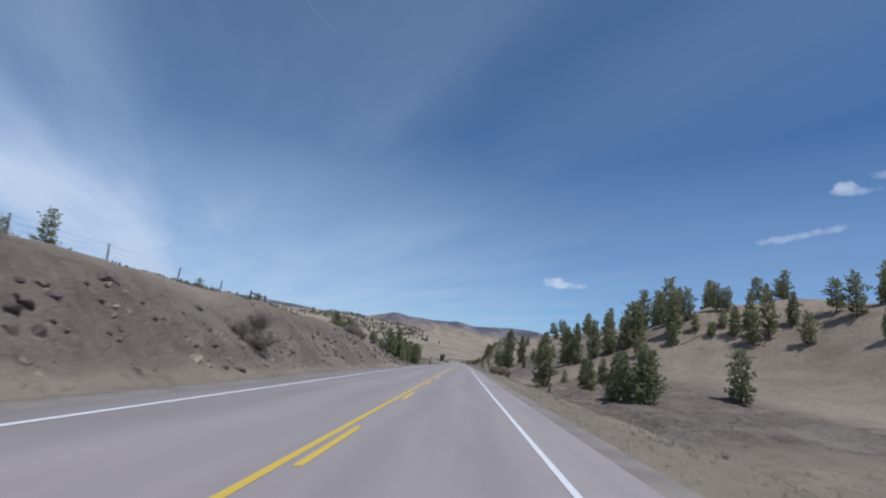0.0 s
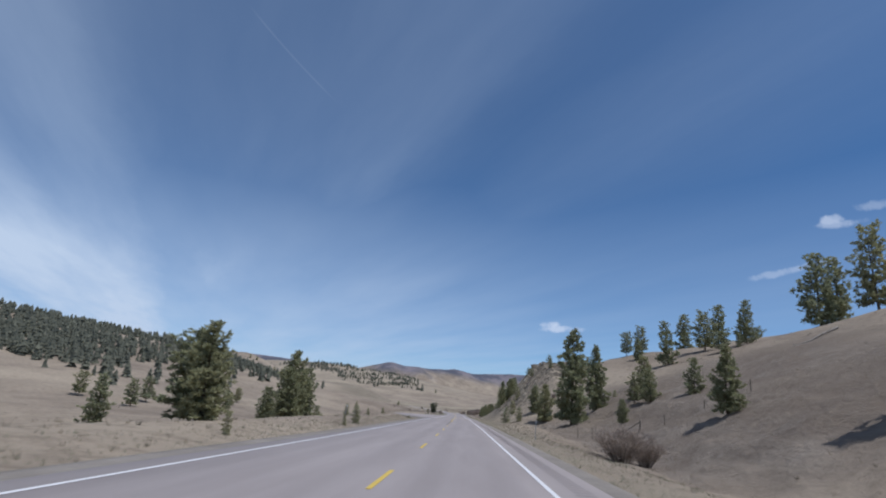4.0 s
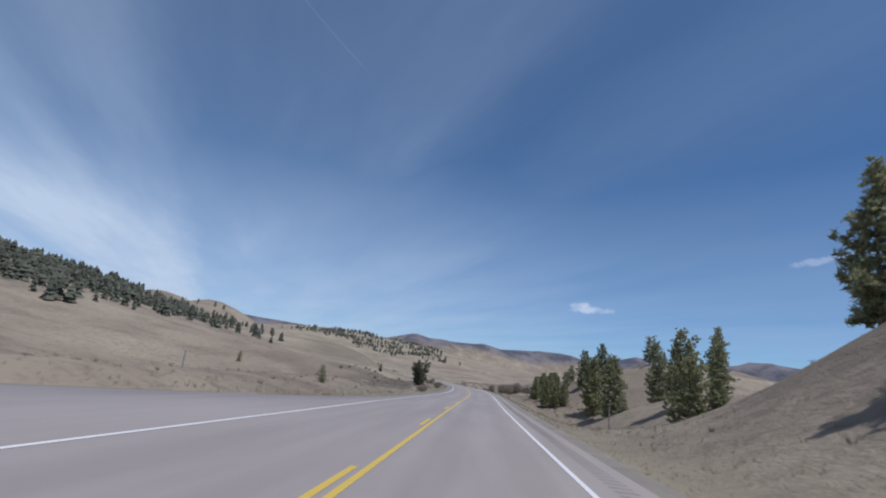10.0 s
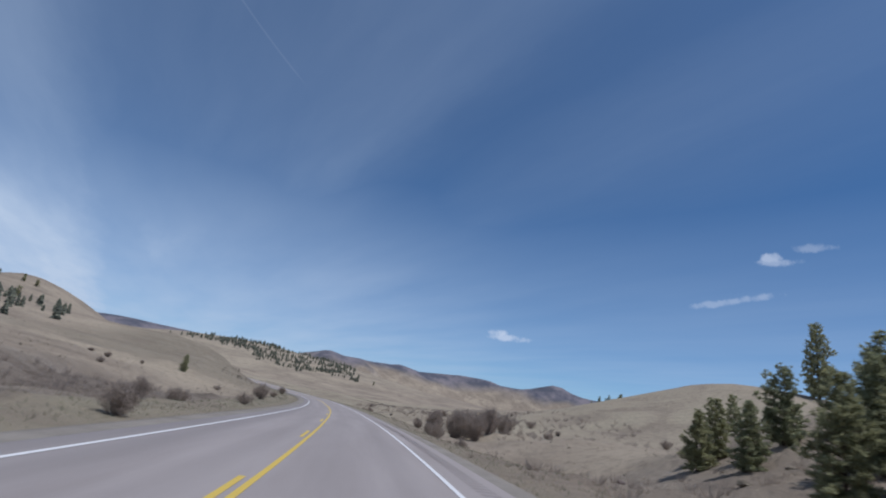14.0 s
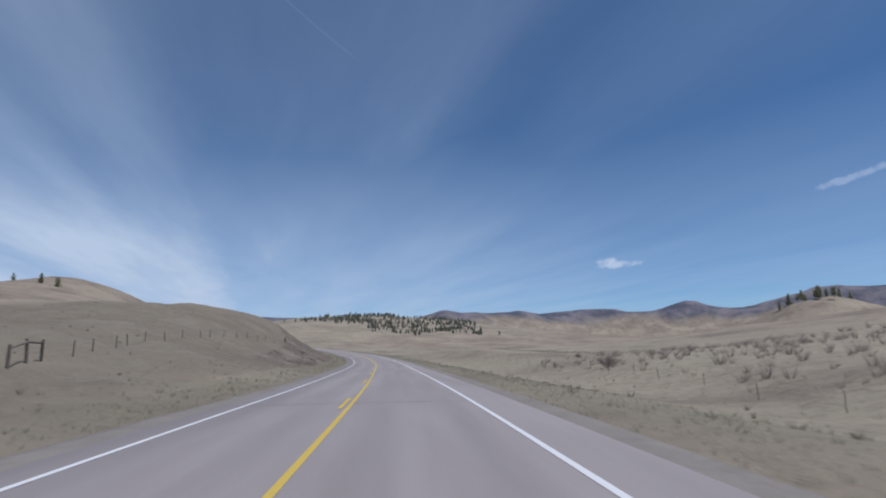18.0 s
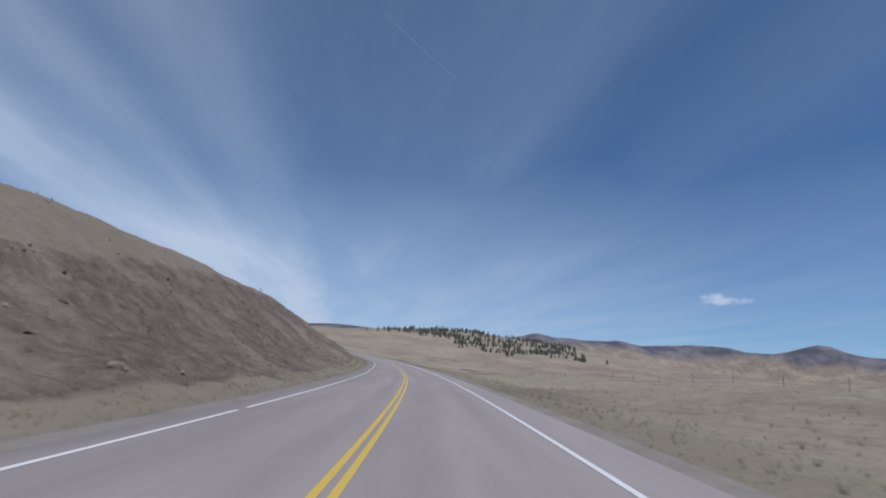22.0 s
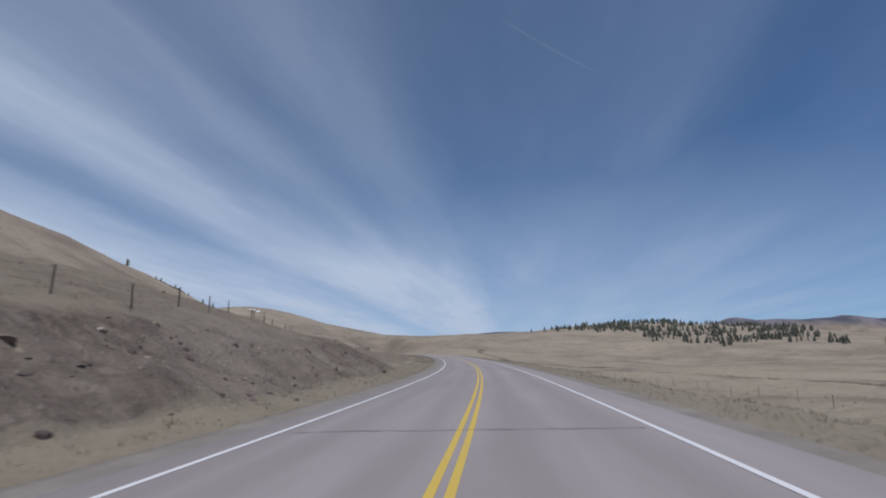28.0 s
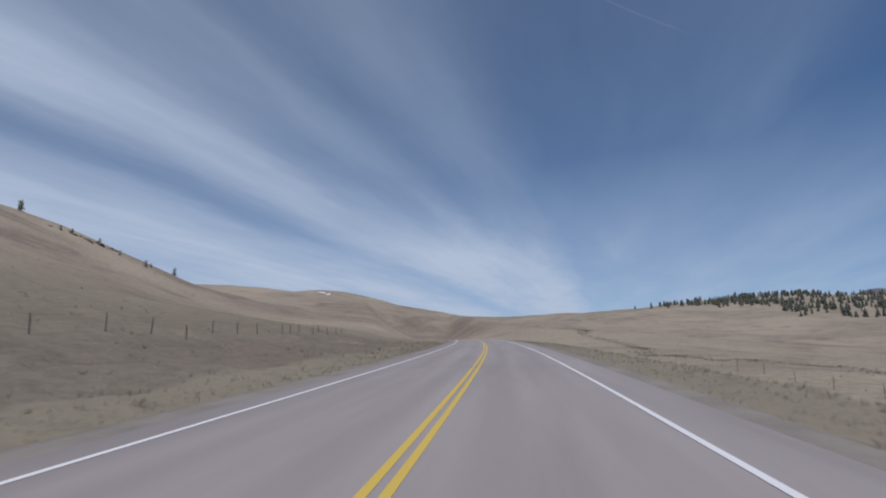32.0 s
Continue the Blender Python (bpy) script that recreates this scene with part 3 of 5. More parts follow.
def land(x, y):
    s, u, z = near_road(x, y)
    h = land_plain(x, y, s, u, z)
    au = np.abs(u)
    edge = np.where(u < 0, left_line(s) + 1.0 + turnout(s), LANE_RIGHT + 1.5)
    off_road = smooth((au - edge) / 3.0)
    blend = smooth((au - edge) / 5.0)
    h = np.where(s < 1290.0, z * (1 - blend) + h * blend, h)
    # ripples, hummocks and gullies of the slopes
    rough = 0.16 * fbm(x / 2.6, y / 2.6, 3, 3) * smooth((au - edge) / 4.0)
    rough = rough + 0.75 * fbm(x / 14.0, y / 14.0, 4, 11) * smooth((au - edge - 3) / 25.0)
    rough = rough + 1.3 * fbm(x / 38.0, y / 38.0, 3, 19) * smooth((au - 22) / 50.0)
    rough = rough + 4.5 * fbm(x / 95.0, y / 95.0, 4, 23) * smooth((au - 60) / 240.0)
    rough = rough + 26.0 * fbm(x / 420.0, y / 420.0, 5, 31) * smooth((au - 1500) / 1500.0)
    rough = rough + 16.0 * fbm(x / 150.0, y / 150.0, 3, 37) * smooth((au - 1900) / 900.0)
    rough = rough + 26.0 * (0.3 - np.abs(fbm(x / 120.0, y / 260.0, 4, 67))) * smooth((au - 1900) / 900.0) * smooth((h - 60) / 60.0)
    cut = cut_and_slope_tone(s, u)
    rough = rough + cut * (0.7 * fbm(s / 3.2, au / 9.0, 4, 41) + 0.4 * fbm(x / 1.7, y / 1.7, 3, 47))
    # ledges and crumbling ribs of the bare cuts
    rib = 1.0 - np.abs(fbm((s - 0.5 * au) / 4.6, (au + 0.3 * s) / 3.0, 4, 43)) * 2.6
    shelf = fbm(s / 7.0, au / 2.2 + 0.12 * s, 3, 45)
    rough = rough + cut * (1 - 0.6 * smooth((s - 600) / 30.0)) * smooth((au - edge - 1.5) / 3.0) * (0.5 * np.clip(rib, -0.4, 1.0) ** 3 + 0.45 * smooth((shelf + 0.05) / 0.18) - 0.62)
    # broken rock bands on the steep slope
    crag = smooth((s - 252) / 12.0) * smooth((308 - s) / 14.0) * smooth((u - 15.5) / 4.0) * smooth((38 - u) / 8.0)
    rough = rough + crag * (1.5 * fbm((s + 0.3 * au) / 3.4, au / 14.0, 3, 53) + 0.9 * fbm(s / 5.0, au / 2.6, 3, 59))
    verge = -0.14 * (1 - off_road) - 0.30 * smooth((au - edge) / 2.0) * smooth((edge + 5 - au) / 3.0)
    lean = np.where(au < edge + 3, u * crossfall(s), 0.0) * (1 - off_road)
    return h + rough + verge + lean


def land_z(x, y):
    return float(land(np.array([x]), np.array([y]))[0])


def mesh_object(name, verts, faces, mat, smooth_shade=True, parent=None):
    me = bpy.data.meshes.new(name)
    me.from_pydata(verts, [], faces)
    me.update()
    if mat is not None:
        me.materials.append(mat)
    if smooth_shade:
        me.polygons.foreach_set("use_smooth", np.ones(len(me.polygons), dtype=bool))
    ob = new(name, me)
    ob.parent = parent
    return ob


def grow(first, step, ratio, cap, end):
    out = [first]
    while out[-1] < end:
        out.append(out[-1] + step)
        step = min(step * ratio, cap)
    return out


def make_ground():
    rows = [-v for v in grow(20.0, 3.0, 1.25, 120.0, 380.0)][::-1] + list(np.arange(-18.0, 112.0, 0.7)) + list(np.arange(112.0, 640.0, 1.6)) + list(np.arange(640.0, 960.0, 0.8)) + list(np.arange(960.0, 1100.0, 1.6)) + grow(1100.0, 1.8, 1.05, 62.0, 5100.0)
    rows = np.array(rows)
    side = np.array(list(np.arange(0.4, 6.4, 1.2)) + list(np.arange(6.4, 20.0, 0.5)) + grow(20.0, 0.6, 1.06, 82.0, 4700.0))
    cols = np.concatenate([-side[::-1], side])
    s, u = np.meshgrid(rows, cols, indexing="ij")
    x0, y0, _, psi = road_at(s)
    inner = np.clip(u, -240.0, 240.0)
    far = radians(17.0)
    x = x0 + inner * np.cos(psi) + (u - inner) * math.cos(far)
    y = y0 + inner * np.sin(psi) + (u - inner) * math.sin(far)
    z = land(x, y)
    ss, uu, _ = near_road(x, y)
    nr, nc = s.shape
    verts = np.stack([x.ravel(), y.ravel(), z.ravel()], 1)
    idx = np.arange(nr * nc).reshape(nr, nc)
    quads = np.stack([idx[:-1, :-1], idx[:-1, 1:], idx[1:, 1:], idx[1:, :-1]], -1).reshape(-1, 4)
    me = bpy.data.meshes.new("ground")
    me.vertices.add(len(verts))
    me.vertices.foreach_set("co", verts.ravel())
    me.loops.add(quads.size)
    me.loops.foreach_set("vertex_index", quads.ravel())
    me.polygons.add(len(quads))
    me.polygons.foreach_set("loop_start", np.arange(0, quads.size, 4))
    me.polygons.foreach_set("use_smooth", np.ones(len(quads), dtype=bool))
    me.update(calc_edges=True)
    cover = np.zeros((nr * nc, 4))
    uf, sf = uu.ravel(), ss.ravel()
    cover[:, 0] = cut_and_slope_tone(sf, uf)
    cover[:, 1] = 0.65 * smooth((uf - 5.4) / 1.6) * smooth((10 + 4 * smooth((sf - 500) / 60.0) - uf) / 4.0) * (sf > -100) * (sf < 1100)
    cover[:, 1] = np.maximum(cover[:, 1], 0.7 * smooth((-uf - 4.8) / 1.2) * smooth((10.5 + uf) / 2.0) * (sf > 350) * (sf < 1100))
    # greyer, greener turf on the long slope beside the bends
    cover[:, 1] = np.maximum(cover[:, 1], 0.6 * smooth((-uf - 7.0) / 3.0) * smooth((90 + uf) / 40.0) * smooth((sf - 550) / 40.0) * smooth((1160 - sf) / 60.0))
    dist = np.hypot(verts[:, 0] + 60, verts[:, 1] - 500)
    # above this height the far mountains take the haze-blue wooded colour
    haze_line = 112 + 70 * fbm(verts[:, 0] / 260.0, verts[:, 1] / 260.0, 4, 61)
    cover[:, 2] = smooth((dist - 2300) / 500.0) * smooth((verts[:, 2] - haze_line) / 34.0) * 0.95
    # paler straw on the wide field beside the road
    cover[:, 3] = smooth((sf - 500) / 60.0) * smooth((1250 - sf) / 100.0) * smooth((uf - 6.5) / 5.0) * smooth((150 - uf) / 60.0)
    cover[:, 3] = np.maximum(cover[:, 3], 0.5 * smooth((sf - 1250) / 300.0) * smooth((2300 - dist) / 400.0))
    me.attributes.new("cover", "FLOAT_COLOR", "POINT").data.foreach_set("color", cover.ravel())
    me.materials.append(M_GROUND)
    return tagged(new("ground", me), "rolling dry grassland with bare road cuts and far mountains", "ground", kind="structure")


def strip(name, s0, s1, inner, outer, lift, mat, step=2.0, skirt=0.0):
    """A strip of road surface between two offsets (numbers or functions of s)."""
    n = max(2, int(round((s1 - s0) / step)) + 1)
    s = np.linspace(s0, s1, n)
    a = inner(s) if callable(inner) else np.full(n, float(inner))
    b = outer(s) if callable(outer) else np.full(n, float(outer))
    cols = [(a, 0.0), (b, 0.0)]
    if skirt:
        mids = [a + (b - a) * f for f in (0.0, 0.25, 0.5, 0.75, 1.0)]
        cols = [(a - skirt * 0.6, -skirt)] + [(c, 0.0) for c in mids] + [(b + skirt * 0.6, -skirt)]
    pts = [np.stack(on_road(s, c, lift + d), 1) for c, d in cols]
    k = len(cols)
    verts = np.stack(pts, 1).reshape(-1, 3)
    faces = [(i * k + j, i * k + j + 1, (i + 1) * k + j + 1, (i + 1) * k + j) for i in range(n - 1) for j in range(k - 1)]
    ob = mesh_object(name, verts.tolist(), faces, mat)
    uv = ob.data.uv_layers.new(name="UVMap")
    lat = np.stack([c for c, _ in cols], 1)
    li = np.array([l.vertex_index for l in ob.data.loops])
    co = np.stack([lat.ravel()[li], np.repeat(s, k)[li]], 1)
    uv.data.foreach_set("uv", co.ravel())
    return ob

# ---------------------------------------------------------------- ground and road
make_ground()
ROAD_END = 1330.0
tagged(strip("road", -60, ROAD_END, lambda s: -(left_line(s) + 0.75 + turnout(s)), LANE_RIGHT + 1.25, 0.0, M_ROAD, 2.0, 0.3),
       "two-lane highway of worn pinkish-grey asphalt", "road", kind="structure")
tagged(strip("gravel_shoulder", -60, ROAD_END, LANE_RIGHT + 1.1, LANE_RIGHT + 2.0, -0.05, M_GRAVEL, 2.0, 0.22), "grey gravel strip along the asphalt edge", "shoulder", kind="structure")
tagged(strip("gravel_shoulder", -60, ROAD_END, lambda s: -(left_line(s) + 1.7 + turnout(s)), lambda s: -(left_line(s) + 0.65 + turnout(s)), -0.05, M_GRAVEL, 2.0, 0.22),
       "grey gravel strip along the asphalt edge", "shoulder", kind="structure")

# ---------------------------------------------------------------- trees
# x, y and height of the pines that stand singly or in small groups, stretch by stretch
PINES_START = [
    (-21.5, 27.2, 1.3), (-25.0, 34.7, 2.7), (-25.0, 37.2, 0.7), (-24.4, 56.0, 1.7), (-24.7, 74.2, 3.0), (-26.3, 75.5, 2.7), (28.8, 76.4, 7.5), (-26.0, 82.7, 1.7),
    (27.7, 84.0, 7.1), (-4.4, 94.8, 1.4), (-5.8, 100.0, 2.0), (21.6, 103.3, 1.5), (-20.1, 107.3, 6.6), (-21.9, 108.4, 5.0), (-9.5, 109.9, 5.6), (29.8, 110.7, 5.5),
    (-4.4, 111.7, 4.0), (-18.4, 113.3, 6.7), (-8.2, 113.6, 6.4), (-20.2, 114.5, 6.3), (21.3, 114.7, 2.0), (-9.5, 115.3, 4.7), (-29.2, 125.4, 7.4), (-4.8, 125.7, 4.4),
]
PINES_HOLLOW = [
    (24.9, 128.6, 12.0), (30.1, 130.2, 2.9), (-3.8, 146.0, 1.0), (-8.2, 153.4, 5.5), (-9.5, 154.9, 5.4), (-3.0, 170.3, 0.9), (-3.0, 176.5, 1.7), (-13.2, 180.6, 3.7),
    (-12.4, 185.3, 5.7), (-12.6, 187.4, 8.0), (-11.7, 189.8, 6.0), (-8.1, 199.9, 1.5), (30.3, 200.3, 3.2), (-5.4, 202.4, 1.0), (34.6, 208.2, 4.4), (-50.8, 212.7, 8.2),
    (35.7, 222.2, 1.4), (-1.1, 227.4, 0.6), (24.2, 227.5, 6.7), (-6.1, 228.2, 1.1), (110.3, 230.5, 16.7), (17.5, 232.5, 2.9), (-29.6, 232.6, 3.6), (20.1, 232.7, 2.6),
    (95.3, 235.2, 18.4), (23.7, 236.2, 5.3), (85.9, 239.9, 16.0), (52.7, 240.5, 9.2), (71.1, 242.8, 9.5), (-31.6, 243.3, 4.6),
]
PINES_CLIFF = [
    (94.3, 245.8, 15.9), (-28.4, 247.6, 4.7), (37.6, 247.8, 3.9), (-34.3, 248.8, 5.2), (36.1, 252.4, 3.6), (-27.2, 252.8, 5.3), (30.1, 254.3, 2.1), (-36.3, 254.6, 4.8),
    (37.1, 259.6, 1.4), (-28.7, 263.6, 2.1), (52.2, 266.4, 6.1), (32.2, 267.2, 2.8), (56.6, 267.5, 6.7), (-91.6, 269.6, 6.4), (-28.7, 273.3, 4.9), (70.7, 274.5, 10.5),
    (92.4, 276.0, 5.8), (89.6, 279.1, 9.0), (23.7, 272.3, 2.0), (27.4, 270.9, 2.5), (83.0, 279.9, 13.8), (22.9, 276.4, 4.5), (-22.6, 287.8, 1.6), (21.5, 290.0, 3.0),
    (25.8, 301.8, 4.0), (25.8, 304.4, 5.1), (26.4, 302.6, 2.1), (24.5, 307.1, 2.7), (24.0, 308.4, 5.8),
]
PINES_DRAW = [
    (27.1, 315.0, 5.3), (25.7, 322.7, 8.1), (29.5, 326.0, 6.5), (31.6, 338.3, 9.3), (-1.5, 354.4, 1.4), (33.2, 360.7, 4.3), (30.6, 361.2, 7.4), (37.0, 381.1, 9.4),
    (34.1, 396.2, 2.7), (48.6, 397.5, 8.0), (42.2, 404.9, 8.5),
]
PINES_KNOLL = [
    (40.1, 425.8, 12.0), (57.9, 432.7, 7.0), (37.2, 432.4, 12.0), (57.3, 436.3, 5.4), (-44.1, 436.5, 2.4), (27.9, 440.2, 3.4), (30.3, 440.9, 5.2), (58.0, 442.8, 5.6),
    (28.7, 444.7, 5.6), (69.2, 447.0, 10.0), (30.2, 447.2, 4.8), (26.4, 448.6, 4.2), (43.2, 450.3, 9.7), (27.2, 451.7, 5.3), (39.0, 451.8, 9.1), (46.0, 452.0, 6.0),
    (41.0, 453.5, 6.5), (57.7, 455.5, 5.7), (57.5, 460.0, 7.2), (36.1, 461.0, 3.9), (62.0, 462.0, 3.5), (34.3, 464.1, 3.9), (38.6, 469.5, 4.6), (31.6, 475.9, 3.8), (34.2, 478.0, 4.0), (31.4, 470.3, 3.8), (34.6, 472.0, 4.6), (29.5, 456.5, 6.0), (31.5, 459.5, 5.6), (28.9, 461.0, 5.0), (32.8, 463.5, 5.2),
    (32.2, 441.5, 5.2),
]
PINES_HILLS = [
    (85.3, 555.6, 8.2), (129.2, 585.5, 20.8), (-187.5, 739.3, 6.3), (-261.2, 819.7, 3.0), (-251.4, 837.1, 5.4), (-242.8, 838.7, 4.8), (-270.8, 839.9, 3.9),
    (-377.8, 1007.2, 3.3), (-366.2, 1041.3, 2.2), (-378.8, 1055.5, 2.8),
]
PINES_HILLSIDE = [
    (30.2, 77.2, 7.1), (27.4, 79.1, 6.6), (28.8, 88.8, 4.0), (51.2, 92.9, 8.4), (29.7, 106.7, 5.6), (35.3, 117.5, 5.6), (36.8, 123.5, 3.6), (41.9, 127.3, 5.2),
    (34.5, 131.1, 3.4), (51.2, 138.3, 6.2), (79.7, 141.2, 9.1), (84.8, 143.2, 11.7), (53.6, 144.5, 3.4), (77.2, 145.5, 7.3), (52.6, 146.8, 5.0), (71.7, 147.0, 4.1),
    (62.0, 148.2, 6.3), (82.6, 148.4, 9.8), (76.1, 150.0, 4.8), (69.0, 150.4, 4.8), (80.6, 152.1, 4.5), (63.7, 152.4, 11.5), (37.4, 153.2, 10.9), (42.7, 154.2, 10.5),
    (35.1, 154.7, 10.4), (47.4, 154.8, 10.3), (51.6, 155.2, 11.0), (55.2, 155.6, 10.7), (69.4, 156.6, 8.8), (81.2, 157.7, 6.7), (65.6, 158.5, 9.1), (78.9, 159.0, 8.0),
]
PINES_HILLSIDE_B = [
    (55.0, 159.2, 11.1), (64.3, 162.6, 9.5), (69.0, 162.6, 7.7), (63.9, 165.9, 6.3), (32.2, 175.0, 6.4), (40.1, 199.5, 5.0), (36.1, 205.6, 4.8), (25.4, 210.5, 14.6),
    (38.0, 213.3, 6.2), (31.6, 218.9, 10.9), (64.2, 240.0, 4.6), (68.5, 241.1, 3.0), (20.4, 245.0, 2.7), (64.6, 248.7, 8.7), (51.9, 257.0, 5.3), (22.8, 257.6, 3.0),
    (26.8, 262.3, 2.0), (23.3, 277.6, 5.6),
]


def part(name, verts, faces, mat, parent, label="", smooth_shade=False):
    ob = mesh_object(name, verts, faces, mat, smooth_shade, parent)
    return tagged(ob, label)


def tube(path, radii, sides=6):
    """Verts and faces of a tapered round stick along a list of points."""
    verts, faces = [], []
    for i, (p, r) in enumerate(zip(path, radii)):
        p = Vector(p)
        d = (Vector(path[min(i + 1, len(path) - 1)]) - Vector(path[max(i - 1, 0)])).normalized()
        a = d.orthogonal().normalized()
        b = d.cross(a)
        for k in range(sides):
            t = 2 * math.pi * k / sides
            verts.append(tuple(p + (a * math.cos(t) + b * math.sin(t)) * r))
        if i:
            for k in range(sides):
                faces.append(((i - 1) * sides + k, (i - 1) * sides + (k + 1) % sides, i * sides + (k + 1) % sides, i * sides + k))
    faces.append(tuple(range(sides))[::-1])
    faces.append(tuple((len(path) - 1) * sides + k for k in range(sides)))
    return verts, faces


def add(into, more):
    n = len(into[0])
    into[0].extend(more[0])
    into[1].extend(tuple(i + n for i in f) for f in more[1])


def blades(rng, centre, out, count, length, width):
    """A tuft of narrow needle sprays that fan out from a twig's end."""
    verts, faces = [], []
    for _ in range(count):
        d = (Vector(out) * rng.uniform(0.1, 0.9) + Vector((rng.gauss(0, 0.65), rng.gauss(0, 0.65), rng.gauss(0.22, 0.6)))).normalized()
        side = d.cross(Vector((rng.gauss(0, 1), rng.gauss(0, 1), rng.gauss(0, 1)))).normalized() * width * rng.uniform(0.6, 1.2)
        base = Vector(centre) + Vector((rng.gauss(0, 1), rng.gauss(0, 1), rng.gauss(0, 0.6))) * length * 0.28
        tip = base + d * length * rng.uniform(0.7, 1.15)
        n = len(verts)
        verts += [tuple(base + side), tuple(tip), tuple(base - side)]
        faces.append((n, n + 1, n + 2))
    return verts, faces


def pine_parts(seed, spread, start, whorls, arms, tufts, fine=1.0, rounded=0.0, tall=10.0):
    """Trunk and crown meshes of a pine ten metres tall; spread is the crown's radius, start its lowest branch, rounded its blunt top."""
    rng = random.Random(seed)
    lean = (rng.uniform(-0.3, 0.3), rng.uniform(-0.3, 0.3))
    path = [(lean[0] * f * f, lean[1] * f * f, tall * f - 0.4 * (f == 0)) for f in (0.0, 0.15, 0.35, 0.6, 0.85, 0.98)]
    trunk = tube(path, [0.2, 0.155, 0.13, 0.09, 0.045, 0.012], 7)
    crown = ([], [])
    lobe = [rng.uniform(0, 6.28) for _ in range(4)]
    count = int(round(11 * fine))
    size, wide = 0.5 / fine ** 0.3, 0.135 / fine ** 0.6
    limbs = int(whorls * arms * 0.72)
    for i in range(limbs):
        g = ((i + rng.random()) / limbs) ** 1.12
        f = start + (0.985 - start) * g
        cone = min(1.0, 0.7 + g * 1.8) * (1 - g) ** 0.72
        dome = math.sqrt(max(0.0, 1 - ((g - 0.34) / 0.68) ** 2))
        full = cone + (dome - cone) * rounded + 0.05
        ang = 2.399 * i + rng.gauss(0, 0.45)
        # boughs that stand out and hollows between them
        bulge = 1 + 0.16 * math.sin(ang + lobe[0]) + 0.2 * math.sin(2 * ang + 9.0 * f + lobe[1]) + 0.17 * math.sin(3 * ang - 14.0 * f + lobe[2]) + 0.1 * math.sin(31.0 * f + lobe[3])
        length = spread * full * rng.uniform(0.6, 1.08) * bulge
        rise = 0.02 + 0.75 * g + rng.gauss(0, 0.15)
        d = Vector((math.cos(ang), math.sin(ang), rise))
        root = Vector((lean[0] * f * f, lean[1] * f * f, tall * f))
        if length > 1.4:
            add(trunk, tube([root, root + d * length * 0.55 + Vector((0, 0, -0.03 * length)), root + d * length * 0.92], [0.035, 0.022, 0.008], 3))
        m = max(2, int(round(tufts * (0.25 + 0.75 * length / spread))))
        small = 1.0 - 0.35 * g
        for j in range(m):
            r = 0.3 + 0.7 * ((j + rng.uniform(0, 0.9)) / m) ** 0.75
            c = root + d * length * r + Vector((rng.gauss(0, 0.24), rng.gauss(0, 0.24), rng.gauss(0.05, 0.2) + 0.1 * length * r * r)) * small
            add(crown, blades(rng, c, d, count, size * small, wide * small))
    return trunk, crown


def make_pine(name, seed, spread, start, whorls, arms, tufts, fine=1.0, rounded=0.0):
    tree = new(name)
    trunk, crown = pine_parts(seed, spread, start, whorls, arms, tufts, fine, rounded)
    part("trunk", *trunk, M_BARK, tree)
    part("crown", *crown, M_NEEDLE, tree)
    return tree


# close pines with fine sprays, farther ones with coarser sprays, and low bushy saplings
NEAR_KINDS = [make_pine("pine_tree", 11, 2.4, 0.03, 24, 8, 7, 1.6, 0.35), make_pine("pine_tree", 12, 2.4, 0.06, 22, 8, 8, 1.6, 0.6), make_pine("pine_tree", 13, 2.3, 0.03, 25, 8, 7, 1.6, 0.15)]
MID_KINDS = [make_pine("pine_tree", 31, 2.5, 0.05, 20, 7, 7, 1.1, 0.5), make_pine("pine_tree", 32, 2.6, 0.1, 18, 7, 7, 1.1, 0.9), make_pine("pine_tree", 33, 2.2, 0.04, 21, 7, 7, 1.1, 0.3), make_pine("pine_tree", 34, 2.7, 0.16, 16, 8, 7, 1.1, 1.0)]
YOUNG_KIND = make_pine("pine_tree", 21, 3.0, 0.01, 15, 8, 6, 1.2, 0.6)
YOUNG_TALL = 3.2
used_kinds = set()


def plant(kind, x, y, tall, label, group, rng, squeeze=1.0, category="tree"):
    k = tall / 10.0
    m = pose(x, y, land_z(x, y) - 0.05, rng.uniform(-2, 2), rng.uniform(-2, 2), rng.uniform(0, 360)) @ Matrix.Diagonal((k * squeeze, k * squeeze, k, 1.0))
    if kind in used_kinds:
        thing = copy_thing(kind, m @ Matrix.Diagonal([1.0 / v for v in kind.scale] + [1.0]))
    else:
        used_kinds.add(kind)
        thing = kind
        kind.matrix_basis = m
    return tagged(thing, label, category, group)


def plant_list(places, group, where, seed):
    rng = random.Random(seed)
    for x, y, tall in places:
        s, u, _ = near_road(np.array([x]), np.array([y]))
        if tall < YOUNG_TALL:
            plant(YOUNG_KIND, x, y, tall, "young bushy pine sapling on " + where, group, rng, rng.uniform(0.9, 1.2))
        else:
            kind = rng.choice(NEAR_KINDS if abs(u[0]) < 27 or (tall > 7 and abs(u[0]) < 34) else MID_KINDS)
            # stocky pines where they are low, slender where they are tall
            plant(kind, x, y, tall, ("tall green pine on " if tall > 7 else "green middle-sized pine on ") + where, group, rng, rng.uniform(0.92, 1.12) * (1.12 if tall < 6 else (1.0 if tall < 9 else 0.86)))

